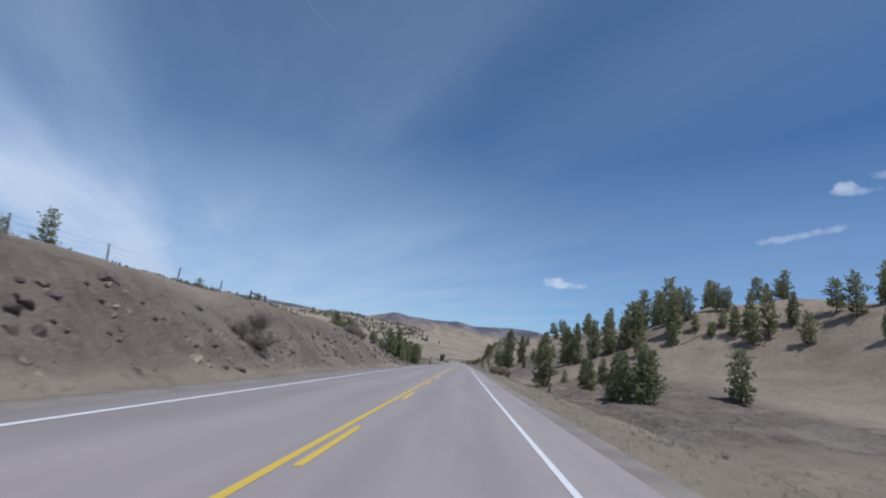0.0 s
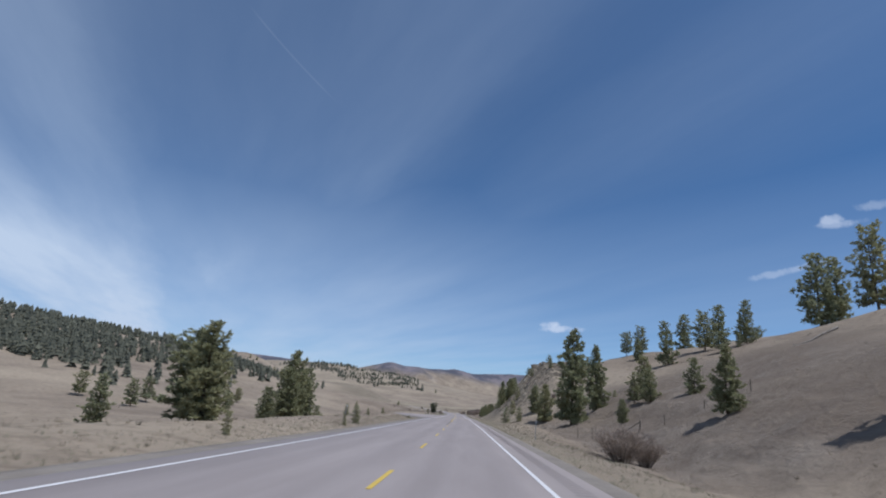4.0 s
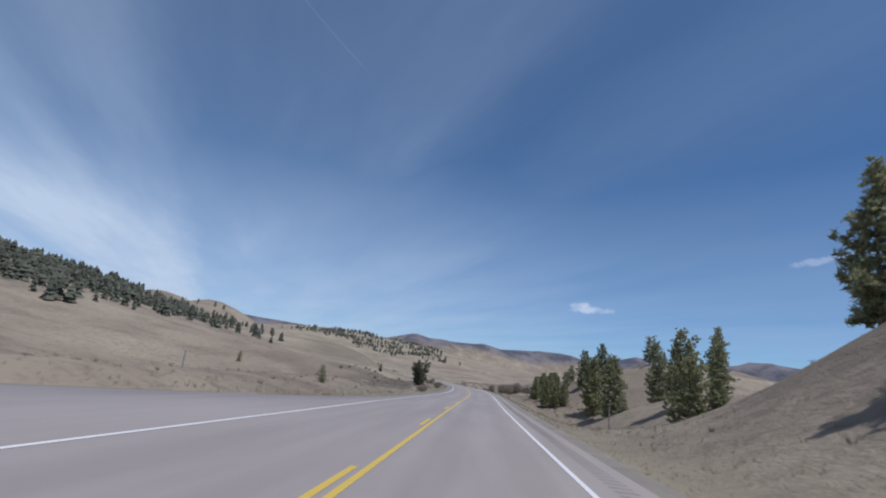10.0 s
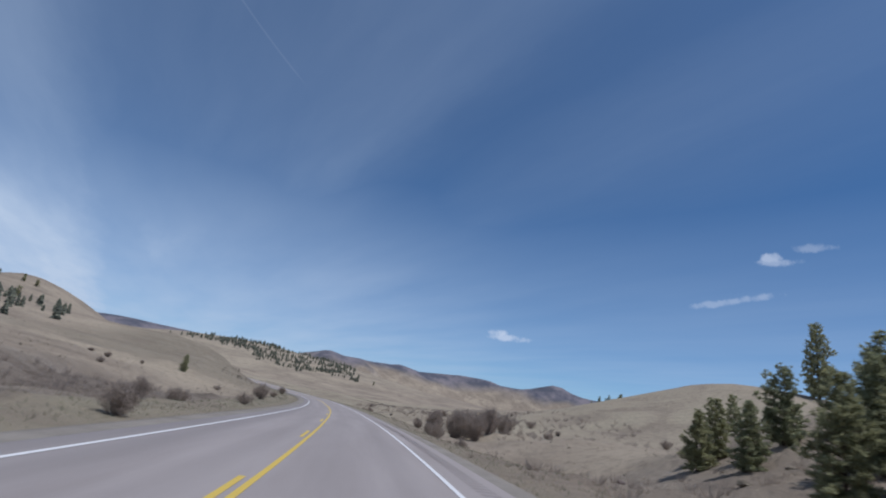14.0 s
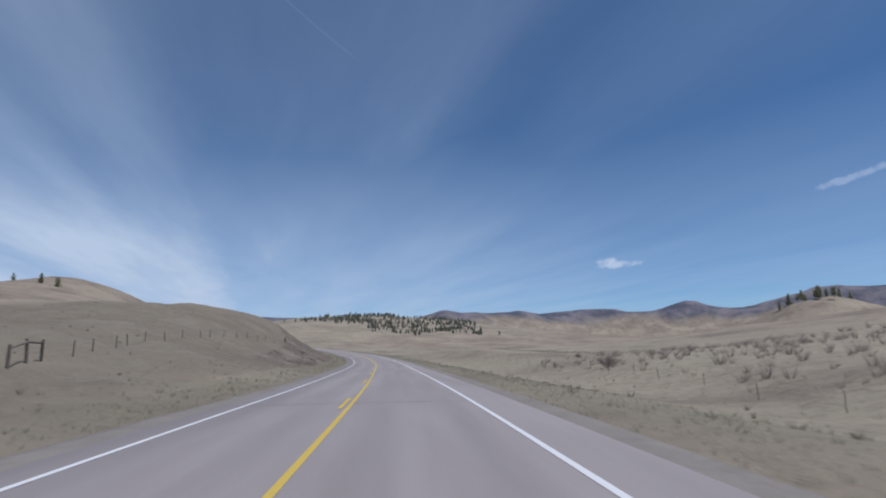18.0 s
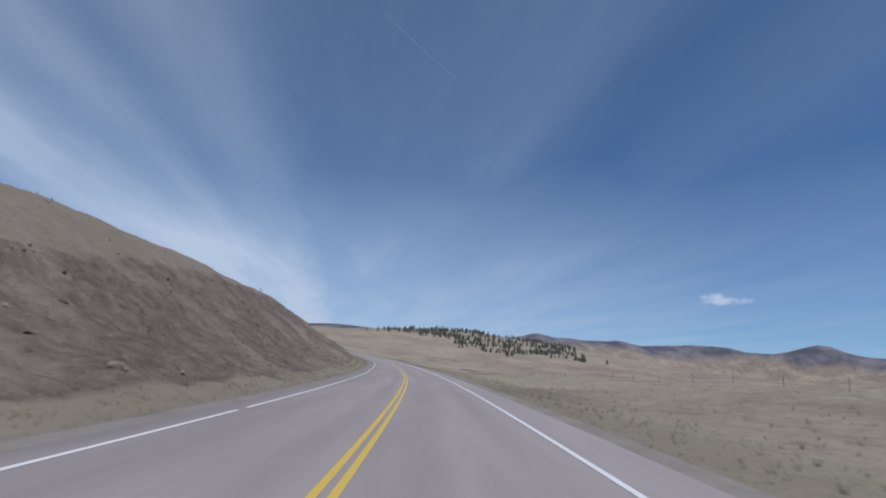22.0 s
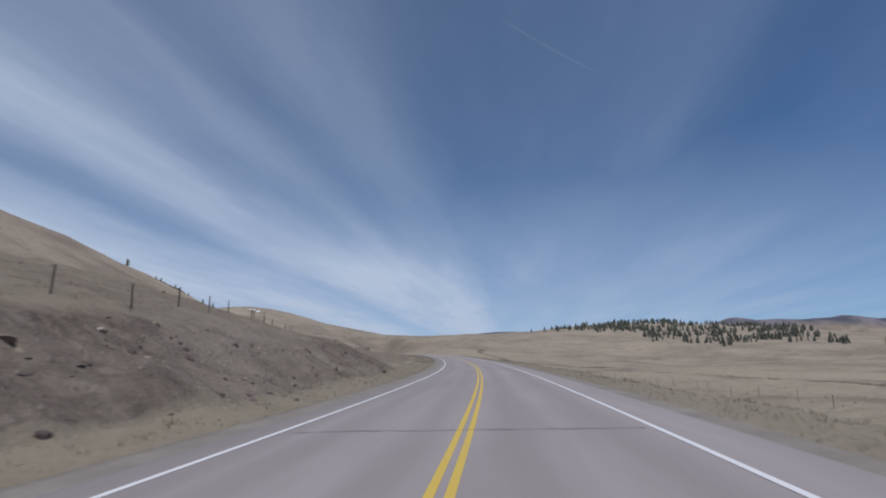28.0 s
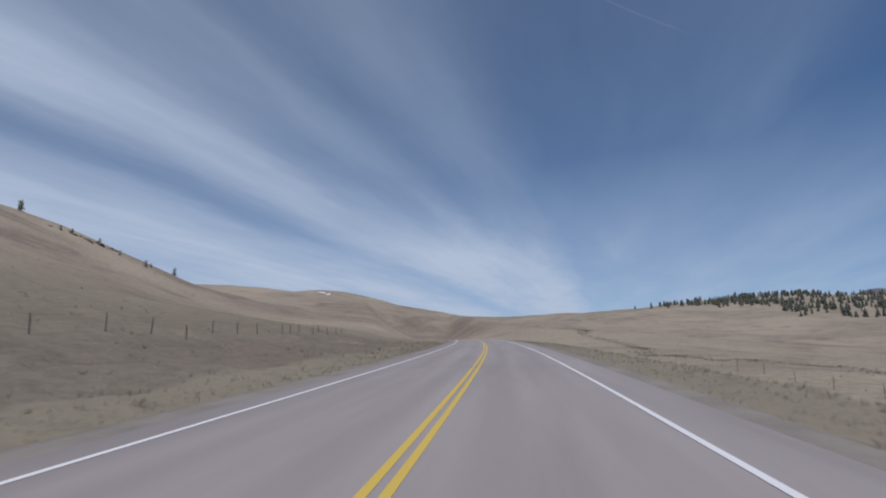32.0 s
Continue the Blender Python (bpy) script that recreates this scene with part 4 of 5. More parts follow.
for spot, where, places in (
        ("pines by the first cut", "the slope beside the road", PINES_START), ("pines by the hollow", "the grassy side of the hollow", PINES_HOLLOW),
        ("pines on the rocky slope", "the steep rocky slope", PINES_CLIFF), ("pines in the draw", "the bank of the draw", PINES_DRAW),
        ("pines on the dark hillside", "the shaded hillside", PINES_HILLSIDE + PINES_HILLSIDE_B), ("pines on the knoll", "the bare knoll", PINES_KNOLL), ("lone pines on the hills", "the open hillside", PINES_HILLS)):
    plant_list(places, spot, where, len(places))


def scatter_pines(count, s0, s1, u0, u1, low, high, group, where, seed, apart=5.0):
    """Pines strewn over a hillside, in loose bands."""
    rng = random.Random(seed)
    done = []
    while len(done) < count:
        s, u = rng.uniform(s0, s1), rng.uniform(u0, u1)
        x, y, _ = on_road(s, u)
        x, y = float(x), float(y)
        if any((x - a) ** 2 + (y - b) ** 2 < apart ** 2 for a, b, _ in done):
            continue
        if fbm(np.array([x / 26.0]), np.array([y / 26.0]), 2, seed)[0] < -0.12:
            continue
        done.append((x, y, rng.uniform(low, high)))
    plant_list(done, group, where, seed)


scatter_pines(22, 70, 150, 84, 118, 7.0, 11.0, "pines on the dark hillside", "the shaded hillside", 71, 6.0)
scatter_pines(10, 165, 225, 66, 110, 6.0, 10.0, "pines on the dark hillside", "the shaded hillside", 76, 9.0)
plant_list([(-31.0, 560.0, 3.6), (-24.5, 1712.0, 9.0)], "lone pines on the hills", "the foot of the hillside", 77)
crest = [(-367.5, 1016.2, 1.6), (-369.0, 1019.8, 1.7), (-369.8, 1027.7, 2.0), (-366.4, 1033.2, 1.6), (-371.6, 1044.8, 1.5)]
plant_list(crest, "low pines on the hill crest", "the crest of the bare hill", 78)
knob = random.Random(75)
plant_list([(366 + knob.gauss(0, 24), 1271 + knob.gauss(0, 13), knob.uniform(8, 14)) for _ in range(16)], "pines on the far knob", "the rocky knob", 75)
scatter_pines(16, 98, 128, -17, -10, 1.6, 4.2, "pines by the first cut", "the slope beside the road", 73, 2.0)
scatter_pines(12, 130, 330, -95, -52, 3.5, 8.0, "pines by the hollow", "the grassy side of the hollow", 74, 7.0)


def make_juniper(x, y, tall):
    """A bushy tree of many upright stems."""
    tree = new("juniper_tree")
    rng = random.Random(5)
    trunk, crown = ([], []), ([], [])
    for k in range(14):
        a = 6.283 * k / 14 + rng.uniform(-0.3, 0.3)
        reach, top = rng.uniform(0.2, 2.0), tall * rng.uniform(0.6, 1.0)
        path = [Vector((0.12 * math.cos(a), 0.12 * math.sin(a), -0.2)), Vector((reach * 0.5 * math.cos(a), reach * 0.5 * math.sin(a), top * 0.4)),
                Vector((reach * math.cos(a), reach * math.sin(a), top * 0.92))]
        add(trunk, tube(path, [0.11, 0.07, 0.02], 6))
        for j in range(58):
            f = rng.uniform(0.04, 1.0) ** 0.85
            p = path[0].lerp(path[1], f * 2) if f < 0.5 else path[1].lerp(path[2], f * 2 - 1)
            w = 1.15 * (1 - f * 0.8) + 0.15
            b = rng.uniform(0, 6.283)
            out = Vector((math.cos(b), math.sin(b), rng.uniform(0.3, 1.2)))
            add(crown, blades(rng, p + out * w * rng.uniform(0.35, 0.8), out, 9, 0.36, 0.085))
    part("trunk", *trunk, M_BARK, tree)
    part("crown", *crown, M_JUNIPER, tree)
    tree.matrix_basis = pose(x, y, land_z(x, y) - 0.05, 0, 0, 40)
    tagged(tree, "dense bushy dark juniper standing alone at the road's edge", "tree")


make_juniper(-0.9, 432.5, 7.0)


def far_tree(rng, x, y, z, tall, into):
    """A rough small conifer of stacked ragged skirts for distant woods."""
    verts, faces = [], []
    wide = tall * rng.uniform(0.2, 0.3)
    levels = 5
    for l in range(levels):
        f0 = 0.06 + 0.9 * l / levels
        top = min(1.0, f0 + 0.36)
        r = wide * 1.12 * (1 - 0.82 * f0 ** 1.7) * rng.uniform(0.8, 1.15)
        n = 7
        turn = rng.uniform(0, 6.28)
        c = len(verts)
        ox, oy = rng.gauss(0, 0.05) * wide, rng.gauss(0, 0.05) * wide
        verts.append((x + ox, y + oy, z + tall * top))
        for k in range(n):
            a = turn + 6.283 * k / n
            rr = r * (rng.uniform(0.5, 0.75) if k % 2 else rng.uniform(0.9, 1.25))
            verts.append((x + rr * math.cos(a), y + rr * math.sin(a), z + tall * (f0 + rng.uniform(-0.03, 0.05))))
        faces += [(c, c + 1 + k, c + 1 + (k + 1) % n) for k in range(n)]
    add(into, (verts, faces))


def woods(name, label, seed, tries, region, tall, keep_under=None):
    """Woods as one mesh: region(x, y) gives the chance that a tree stands there."""
    rng = np.random.RandomState(seed)
    pick = random.Random(seed)
    (x0, x1, y0, y1), chance = region
    x, y = rng.uniform(x0, x1, tries), rng.uniform(y0, y1, tries)
    ok = rng.uniform(0, 1, tries) < chance(x, y)
    x, y = x[ok], y[ok]
    z = land(x, y)
    into = ([], [])
    for a, b, c in zip(x, y, z):
        far_tree(pick, a, b, c - 0.3, tall * pick.uniform(0.55, 1.25), into)
    ob = mesh_object(name, into[0], into[1], M_FAR_PINE, False)
    return tagged(ob, label, "woods", kind="stuff"), len(x)


def clumps(x, y, size, seed):
    return smooth((fbm(x / size, y / size, 3, seed) + 0.25) / 0.5)


def blob(x, y, cx, cy, lx, ly, turn=0.0):
    c, n = math.cos(radians(turn)), math.sin(radians(turn))
    dx, dy = x - cx, y - cy
    return np.exp(-0.5 * (((dx * c + dy * n) / lx) ** 2 + ((-dx * n + dy * c) / ly) ** 2))


def ridge_chance(x, y):
    edge = smooth((-72 - x - 0.12 * (y - 350) + 46 * fbm(x / 60.0, y / 60.0, 3, 7)) / 80.0) ** 1.3
    return edge * smooth((y - 285) / 80.0) * smooth((690 - y - 0.1 * (x + 300)) / 150.0) * (0.1 + 0.75 * clumps(x, y, 36, 5) ** 1.8)


def spur_chance(x, y):
    return 0.55 * blob(x, y, -165, 640, 55, 95, 20) * clumps(x, y, 30, 9) * (y < 735) * (np.abs(near_road(x, y)[1]) > 85)


def far_hill_chance(x, y):
    foot = 1700 + 140 * smooth((-285 - x) / 60.0) + 22 * fbm(x / 50.0, y / 50.0, 2, 15)
    inside = smooth((y - foot) / 22.0) * smooth((2260 - y) / 60.0) * smooth((-48 - x - 0.1 * (y - 1700)) / 30.0) * smooth((x + 570) / 50.0)
    thick = 0.05 + 0.42 * smooth((fbm(x / 34.0, y / 34.0, 3, 13) + 0.06) / 0.3)
    return inside * thick * (1 - 0.45 * smooth((-300 - x) / 60.0) * smooth((1960 - y) / 50.0))


woods("ridge_woods", "dense dark pine woods on the slope of the ridge", 3, 13000, ((-540, -90, 240, 720), ridge_chance), 6.6)
woods("spur_woods", "scattered small pines on the open spur", 4, 1000, ((-330, -70, 480, 745), spur_chance), 5.5)
woods("hill_woods", "scattered pine woods over the far hill", 5, 6200, ((-580, 0, 1660, 2270), far_hill_chance), 9.5)

# ---------------------------------------------------------------- road markings
def line(name, s0, s1, u0, u1, mat, label, step=3.0):
    tagged(strip(name, s0, s1, u0, u1, 0.006, mat, step), label, "road marking", kind="structure")


W = 0.057
line("right_edge_line", -60, ROAD_END, LANE_RIGHT - W, LANE_RIGHT + W, M_WHITE, "white painted edge line")
gaps = [-60.0, 308.0, 309.5, 723.2, 724.0, 749.0, 750.0, 779.3, 779.9, ROAD_END]
for a, b in zip(gaps[::2], gaps[1::2]):
    line("left_edge_line", a, b, lambda s: -left_line(s) - W, lambda s: -left_line(s) + W, M_WHITE, "white painted edge line")
line("centre_line", -60, 128, -W, W, M_YELLOW, "solid yellow centre line")
line("centre_line", 206, ROAD_END, -W, W, M_YELLOW, "solid yellow centre line")
line("centre_line", 668, ROAD_END, -0.22 - W, -0.22 + W, M_YELLOW, "second solid yellow centre line")


def dashes(first, period, length, s0, s1, u, mark):
    k = math.ceil((s0 - first) / period)
    while first + k * period + length < s1:
        a = first + k * period
        line("centre_dash", a, a + length, u - W, u + W, M_YELLOW, "yellow dash of the broken centre line", 1.7)
        k += 1


dashes(75.0, 11.4, 4.0, -50, 120, 0.22, "start")
dashes(168.5, 12.19, 3.4, 120, 208, 0.0, "single")
dashes(287.8, 13.25, 3.6, 209, 668, -0.22, "left")


def crack(s0, u0, u1, seed, wide=0.045, skew=0.0):
    """A thin wandering seam of sealant across the lanes."""
    rng = random.Random(seed)
    n = max(4, int(abs(u1 - u0) / 0.28))
    pts, wander = [], 0.0
    for i in range(n + 1):
        f = i / n
        wander += rng.gauss(0, 0.03)
        pts.append((s0 + skew * f + wander, u0 + (u1 - u0) * f, wide * rng.uniform(0.35, 1.2)))
    verts, faces = [], []
    for i, (s, u, w) in enumerate(pts):
        for d in (-w, w):
            verts.append(tuple(float(v) for v in on_road(s + d, u, 0.009)))
        if i:
            faces.append((2 * i - 2, 2 * i, 2 * i + 1, 2 * i - 1))
    tagged(mesh_object("crack_seal", verts, faces, M_TAR), "dark sealed crack across the asphalt", "crack", kind="structure")


for i, (s0, u0, u1, skew) in enumerate(((41.3, 0.6, 3.2, 0.3), (71.6, 0.4, 1.2, 0.0), (71.8, 1.7, 3.4, 0.1), (104, -3.9, -0.5, 0.4), (169.7, 1.8, 4.4, 1.5), (207.8, -4.5, 3.2, 0.4),
                                        (232, -4, 0.2, 0.2), (268, 0.3, 3.4, 0.2), (301, -4.0, 3.4, 0.5), (341, 0.3, 3.2, 0.1), (384.0, -4.2, 3.5, 0.6), (384.9, 1.0, 3.4, 0.1), (424, -1.8, -0.8, 0.6),
                                        (482.4, -4.0, -0.3, -0.6), (484.0, -4.2, -2.4, 0.3), (501.3, -2.0, 3.4, 0.3), (536, -4.0, 3.3, 0.4), (594.5, -4.0, 3.3, -0.4), (653.4, -2.6, 3.9, 0.9), (661.5, -2.0, 3.0, 0.2),
                                        (712.5, -4.0, -1.6, -0.9), (778.4, -3.9, -0.6, -2.4), (821.0, -3.8, 3.4, 0.3), (886.4, -0.2, 3.4, 0.4), (903.5, -3.6, 3.3, 0.2), (931.6, -3.0, 0.0, 0.2), (930.9, -2.6, -0.9, -0.3),
                                        (932.0, 0.2, 3.6, 0.2), (958.6, -3.7, -0.4, -1.4), (987.6, -3.9, -2.2, -1.0), (1034.0, -3.5, 3.3, 0.3))):
    crack(s0, u0, u1, i, 0.021, skew)
tagged(strip("crack_seal", 186, 236, lambda s: -0.19 + 0.05 * np.sin(s * 1.7), lambda s: -0.1 + 0.04 * np.sin(s * 2.3 + 1), 0.009, M_TAR, 0.8), "dark sealed seam beside the centre line", "crack", kind="structure")


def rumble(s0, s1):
    """Flat darker bars painted for the shade in milled shoulder grooves, far too many to count."""
    verts, faces = [], []
    for s in np.arange(s0, s1, 0.42):
        n = len(verts)
        for ds, u in ((0, 4.0), (0, 4.42), (0.1, 4.42), (0.1, 4.0)):
            verts.append(tuple(float(v) for v in on_road(s + ds, u, 0.006)))
        faces.append((n, n + 1, n + 2, n + 3))
    tagged(mesh_object("rumble_strip", verts, faces, M_RUMBLE, False), "flat bars toned like shaded grooves along the asphalt shoulder", "rumble strip", kind="stuff")


# a touch darker than the road, for the shade inside the grooves
M_RUMBLE = two_tone("groove_shade", (0.247, 0.212, 0.205), (0.288, 0.25, 0.241), 2.0, 0.95)
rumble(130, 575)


# ---------------------------------------------------------------- rocks
def rock_mesh(seed, long=1.0, flat=0.7):
    """A broken, angular stone about one metre across."""
    rng = random.Random(seed)
    bm = bmesh.new()
    for _ in range(17):
        d = Vector((rng.gauss(0, 1), rng.gauss(0, 1), rng.gauss(0, 1))).normalized() * rng.uniform(0.38, 0.56)
        bm.verts.new((d.x * long, d.y, d.z * flat))
    bmesh.ops.convex_hull(bm, input=bm.verts)
    bmesh.ops.delete(bm, geom=[v for v in bm.verts if not v.link_faces], context="VERTS")
    me = bpy.data.meshes.new("rock")
    bm.to_mesh(me)
    bm.free()
    return me


def settle(thing, x, y):
    """Move a thing's own origin to its foot at x, y, leaving its parts where they are."""
    foot = Vector((x, y, land_z(x, y)))
    for ob in thing.children:
        ob.matrix_basis = Matrix.Translation(-foot) @ ob.matrix_basis
    thing.matrix_basis = Matrix.Translation(foot)


ROCK_MESHES = [rock_mesh(100 + i, 1.0 + 0.25 * (i % 3), 0.65 + 0.15 * (i % 2)) for i in range(7)]
DARK_MESHES = [me.copy() for me in ROCK_MESHES]
for me in ROCK_MESHES:
    me.materials.append(M_ROCK)
for me in DARK_MESHES:
    me.materials.append(M_DARKROCK)


def stone(meshes, rng, x, y, size, parent=None, sink=0.62, name="rock"):
    ob = new(name, rng.choice(meshes))
    grow_by = Matrix.Diagonal((size * rng.uniform(0.8, 1.3), size * rng.uniform(0.8, 1.2), size * rng.uniform(0.8, 1.2), 1.0))
    ob.matrix_basis = pose(x, y, land_z(x, y) - 0.5 * size * sink + 0.12 * size, rng.uniform(-25, 25), rng.uniform(-25, 25), rng.uniform(0, 360)) @ grow_by
    ob.parent = parent
    return ob


def outcrop(s, u, ls, lu, count, low, high, meshes, label, seed, streak=0.0):
    """Rocks breaking out of a slope; streak lays them in bands that run up the slope."""
    rng = random.Random(seed)
    crag = new("rock_outcrop")
    for k in range(count):
        du = rng.uniform(-lu, lu)
        ds = rng.uniform(-ls, ls)
        if streak:
            ds = round(ds / streak) * streak + rng.gauss(0, 0.16 * streak) + 0.25 * du
        x, y, _ = on_road(s + ds, u + du)
        stone(meshes, rng, float(x), float(y), low + (high - low) * rng.random() ** 2.2, crag)
    x, y, _ = on_road(s, u)
    settle(crag, float(x), float(y))
    return tagged(crag, label, "rock outcrop")


CLIFF_LABEL = "weathered tan rock breaking out of the steep slope"
def slab_mesh(seed):
    """A long broken slab, one metre in each direction before it is scaled, its corners knocked about."""
    rng = random.Random(seed)
    verts, faces = [], []
    for i, z in enumerate((-0.5, -0.2, 0.12, 0.5)):
        k = rng.uniform(0.75, 1.0) * (0.7 if i == 3 else 1.0)
        for x, y in ((-0.5, -0.5), (0.5, -0.5), (0.55, 0.45), (-0.45, 0.5)):
            verts.append((x * k + rng.gauss(0, 0.07), y * k + rng.gauss(0, 0.07), z + rng.gauss(0, 0.05)))
    for i in range(3):
        for j in range(4):
            faces.append((4 * i + j, 4 * i + (j + 1) % 4, 4 * i + 4 + (j + 1) % 4, 4 * i + 4 + j))
    faces += [(3, 2, 1, 0), (12, 13, 14, 15)]
    me = bpy.data.meshes.new("slab")
    me.from_pydata(verts, [], faces)
    me.materials.append(M_SLAB)
    return me


SLABS = [slab_mesh(200 + i) for i in range(6)]


def rock_ribs(s0, s1, seed):
    """Upended beds of rock: broken ribs of thin slabs that run straight up the slope."""
    rng = random.Random(seed)
    crag = new("rock_outcrop")
    s = s0
    while s < s1:
        u, top = rng.uniform(12.0, 17.0), rng.uniform(25.0, 30.5)
        bold = 0.35 + 0.75 * rng.random() ** 2
        ahead = road_at(s)[3]
        along = Vector((-math.sin(float(ahead)), math.cos(float(ahead)), 0.0))
        while u < top:
            long = rng.uniform(1.0, 2.8) * bold
            if rng.random() < 0.62:
                x, y, _ = on_road(s + 0.2 * (u - 20) + rng.gauss(0, 0.1), u)
                xb, yb, _ = on_road(s + 0.2 * (u - 19), u + 1.0)
                x, y, xb, yb = float(x), float(y), float(xb), float(yb)
                z, zb = land_z(x, y), land_z(xb, yb)
                up = Vector((xb - x, yb - y, zb - z + rng.uniform(0.1, 0.6))).normalized()
                across = along + Vector((0, 0, rng.gauss(0, 0.12)))
                across = (across - up * across.dot(up)).normalized()
                turn = Matrix((across, across.cross(up), up)).transposed().to_4x4()
                ob = new("rock", rng.choice(SLABS))
                ob.matrix_basis = Matrix.Translation((x, y, z - 0.04)) @ turn @ Matrix.Diagonal((0.34 * bold * rng.uniform(0.6, 1.5), 1.0 * bold * rng.uniform(0.7, 1.3), long, 1.0))
                ob.parent = crag
            u += long * rng.uniform(0.5, 0.85)
        s += rng.uniform(0.55, 1.25)
    x, y, _ = on_road((s0 + s1) / 2, 22.0)
    settle(crag, float(x), float(y))
    return tagged(crag, CLIFF_LABEL, "rock outcrop")


for i, s in enumerate((248, 255, 262, 269, 276, 283)):
    rock_ribs(s, s + 7.0, 300 + i)
for i, (s, u, ls, lu, count) in enumerate(((299, 21, 4, 4, 26), (256, 24, 5, 6, 30), (282, 17.5, 14, 2.5, 40), (247, 19, 7, 6, 44), (262, 16.5, 8, 4, 44), (274, 20, 9, 6, 40))):
    outcrop(s, u, ls, lu, count, 0.2, 0.8, ROCK_MESHES, CLIFF_LABEL, 306 + i, 2.6)
for i, (s, u, ls, lu, count) in enumerate(((13, -9.0, 4, 1.6, 34), (21, -9.2, 5, 1.6, 36), (31, -9.2, 6, 1.6, 34), (44, -9.4, 8, 1.7, 36), (60, -9.6, 8, 1.8, 36))):
    outcrop(s, u, ls, lu, count, 0.12, 0.7, ROCK_MESHES + DARK_MESHES, "crumbling tan stones in the bare roadside cut", 320 + i)
for i, (s, u) in enumerate(((72.5, -9.6), (77.0, -9.8), (80.5, -9.4), (83.0, -8.8), (86.5, -9.6), (58.0, -9.8), (46.0, -9.6), (34.0, -9.5))):
    outcrop(s, u, 1.4, 1.0, 16, 0.3, 0.85, ROCK_MESHES + DARK_MESHES, "ledge of broken tan rock in the roadside cut", 390 + i)
for i, s in enumerate(range(8, 68, 6)):
    outcrop(s, -9.2 - 0.5 * (i % 3), 3.0, 0.9, 11, 0.25, 0.7, ROCK_MESHES + DARK_MESHES, "ledge of broken tan rock in the roadside cut", 400 + i)
for i, (s, u, ls, lu, count) in enumerate(((76, -9.0, 6, 1.4, 40), (84, -9.4, 5, 1.6, 40), (92, -9.6, 5, 1.8, 40), (99, -10, 4, 1.6, 22))):
    outcrop(s, u, ls, lu, count, 0.15, 0.8, DARK_MESHES, "dark reddish broken rock in the roadside cut", 330 + i)
for i, (s, u, ls, lu, count) in enumerate(((672, -14, 10, 4, 60), (690, -14, 9, 4, 60), (712, -14, 10, 5, 44), (740, -16, 12, 6, 40), (765, -18, 14, 8, 56), (790, -18, 14, 9, 60), (815, -18, 14, 9, 60), (842, -18, 14, 9, 50))):
    outcrop(s, u, ls, lu, count, 0.15, 0.75, ROCK_MESHES + DARK_MESHES, "loose pale stones on the high earth cut", 340 + i)
for i, (s, u, ls, lu, count) in enumerate(((893, -11, 8, 2.8, 120), (908, -11, 8, 2.8, 120), (924, -11, 8, 2.8, 100), (942, -11, 9, 2.8, 60))):
    outcrop(s, u, ls, lu, count, 0.1, 0.45, ROCK_MESHES + DARK_MESHES, "rough broken stones in the low roadside cut", 350 + i)
for i, (x, y, lx) in enumerate(((-170, 462, 10), (-190, 490, 9), (-930, 1518, 20))):
    rng = random.Random(360 + i)
    crag = new("rock_outcrop")
    for k in range(16):
        stone(ROCK_MESHES, rng, x + rng.gauss(0, lx * 0.5), y + rng.gauss(0, lx * 0.4), rng.uniform(2.0, 6.5), crag)
    settle(crag, x, y)
    tagged(crag, "pale grey rock outcrop high on the hill", "rock outcrop")
rng = random.Random(366)
crag = new("rock_outcrop")
for k in range(26):
    stone(DARK_MESHES, rng, -369.0 + rng.gauss(0, 1.2), 1026.0 + rng.gauss(0, 5.0), rng.uniform(0.9, 2.6), crag)
settle(crag, -369.0, 1026.0)
tagged(crag, "dark broken rock along the crest of the bare hill", "rock outcrop")
for i, (s, u, ls, lu, count) in enumerate(((430, 17, 9, 5, 46), (448, 20, 9, 7, 50), (466, 18, 8, 6, 40), (440, 31, 14, 5, 46))):
    outcrop(s, u, ls, lu, count, 0.15, 0.75, ROCK_MESHES + DARK_MESHES, "scattered reddish-grey stones on the bare knoll", 380 + i)
rng = random.Random(370)
for s, u, size in ((24.0, -6.6, 0.3), (36.5, -6.7, 0.35), (53, -6.8, 0.3), (100, -7.4, 0.35), (246, 9.5, 0.5), (256, 11.2, 0.9), (262, 12.5, 0.5), (268, 10.4, 0.4), (284, 11.5, 0.7), (291, 13.5, 0.5),
                   (301, 12.0, 0.6), (180, 14, 0.5), (212, 13, 0.6), (365, 12, 0.5), (452, 22, 0.6), (915, -7.6, 0.35), (933, -7.8, 0.3)):
    x, y, _ = on_road(s, u)
    tagged(stone(ROCK_MESHES, rng, float(x), float(y), size, None, 0.3, "boulder"), "weathered stone lying on the dry roadside slope", "boulder", "stones beside the road")


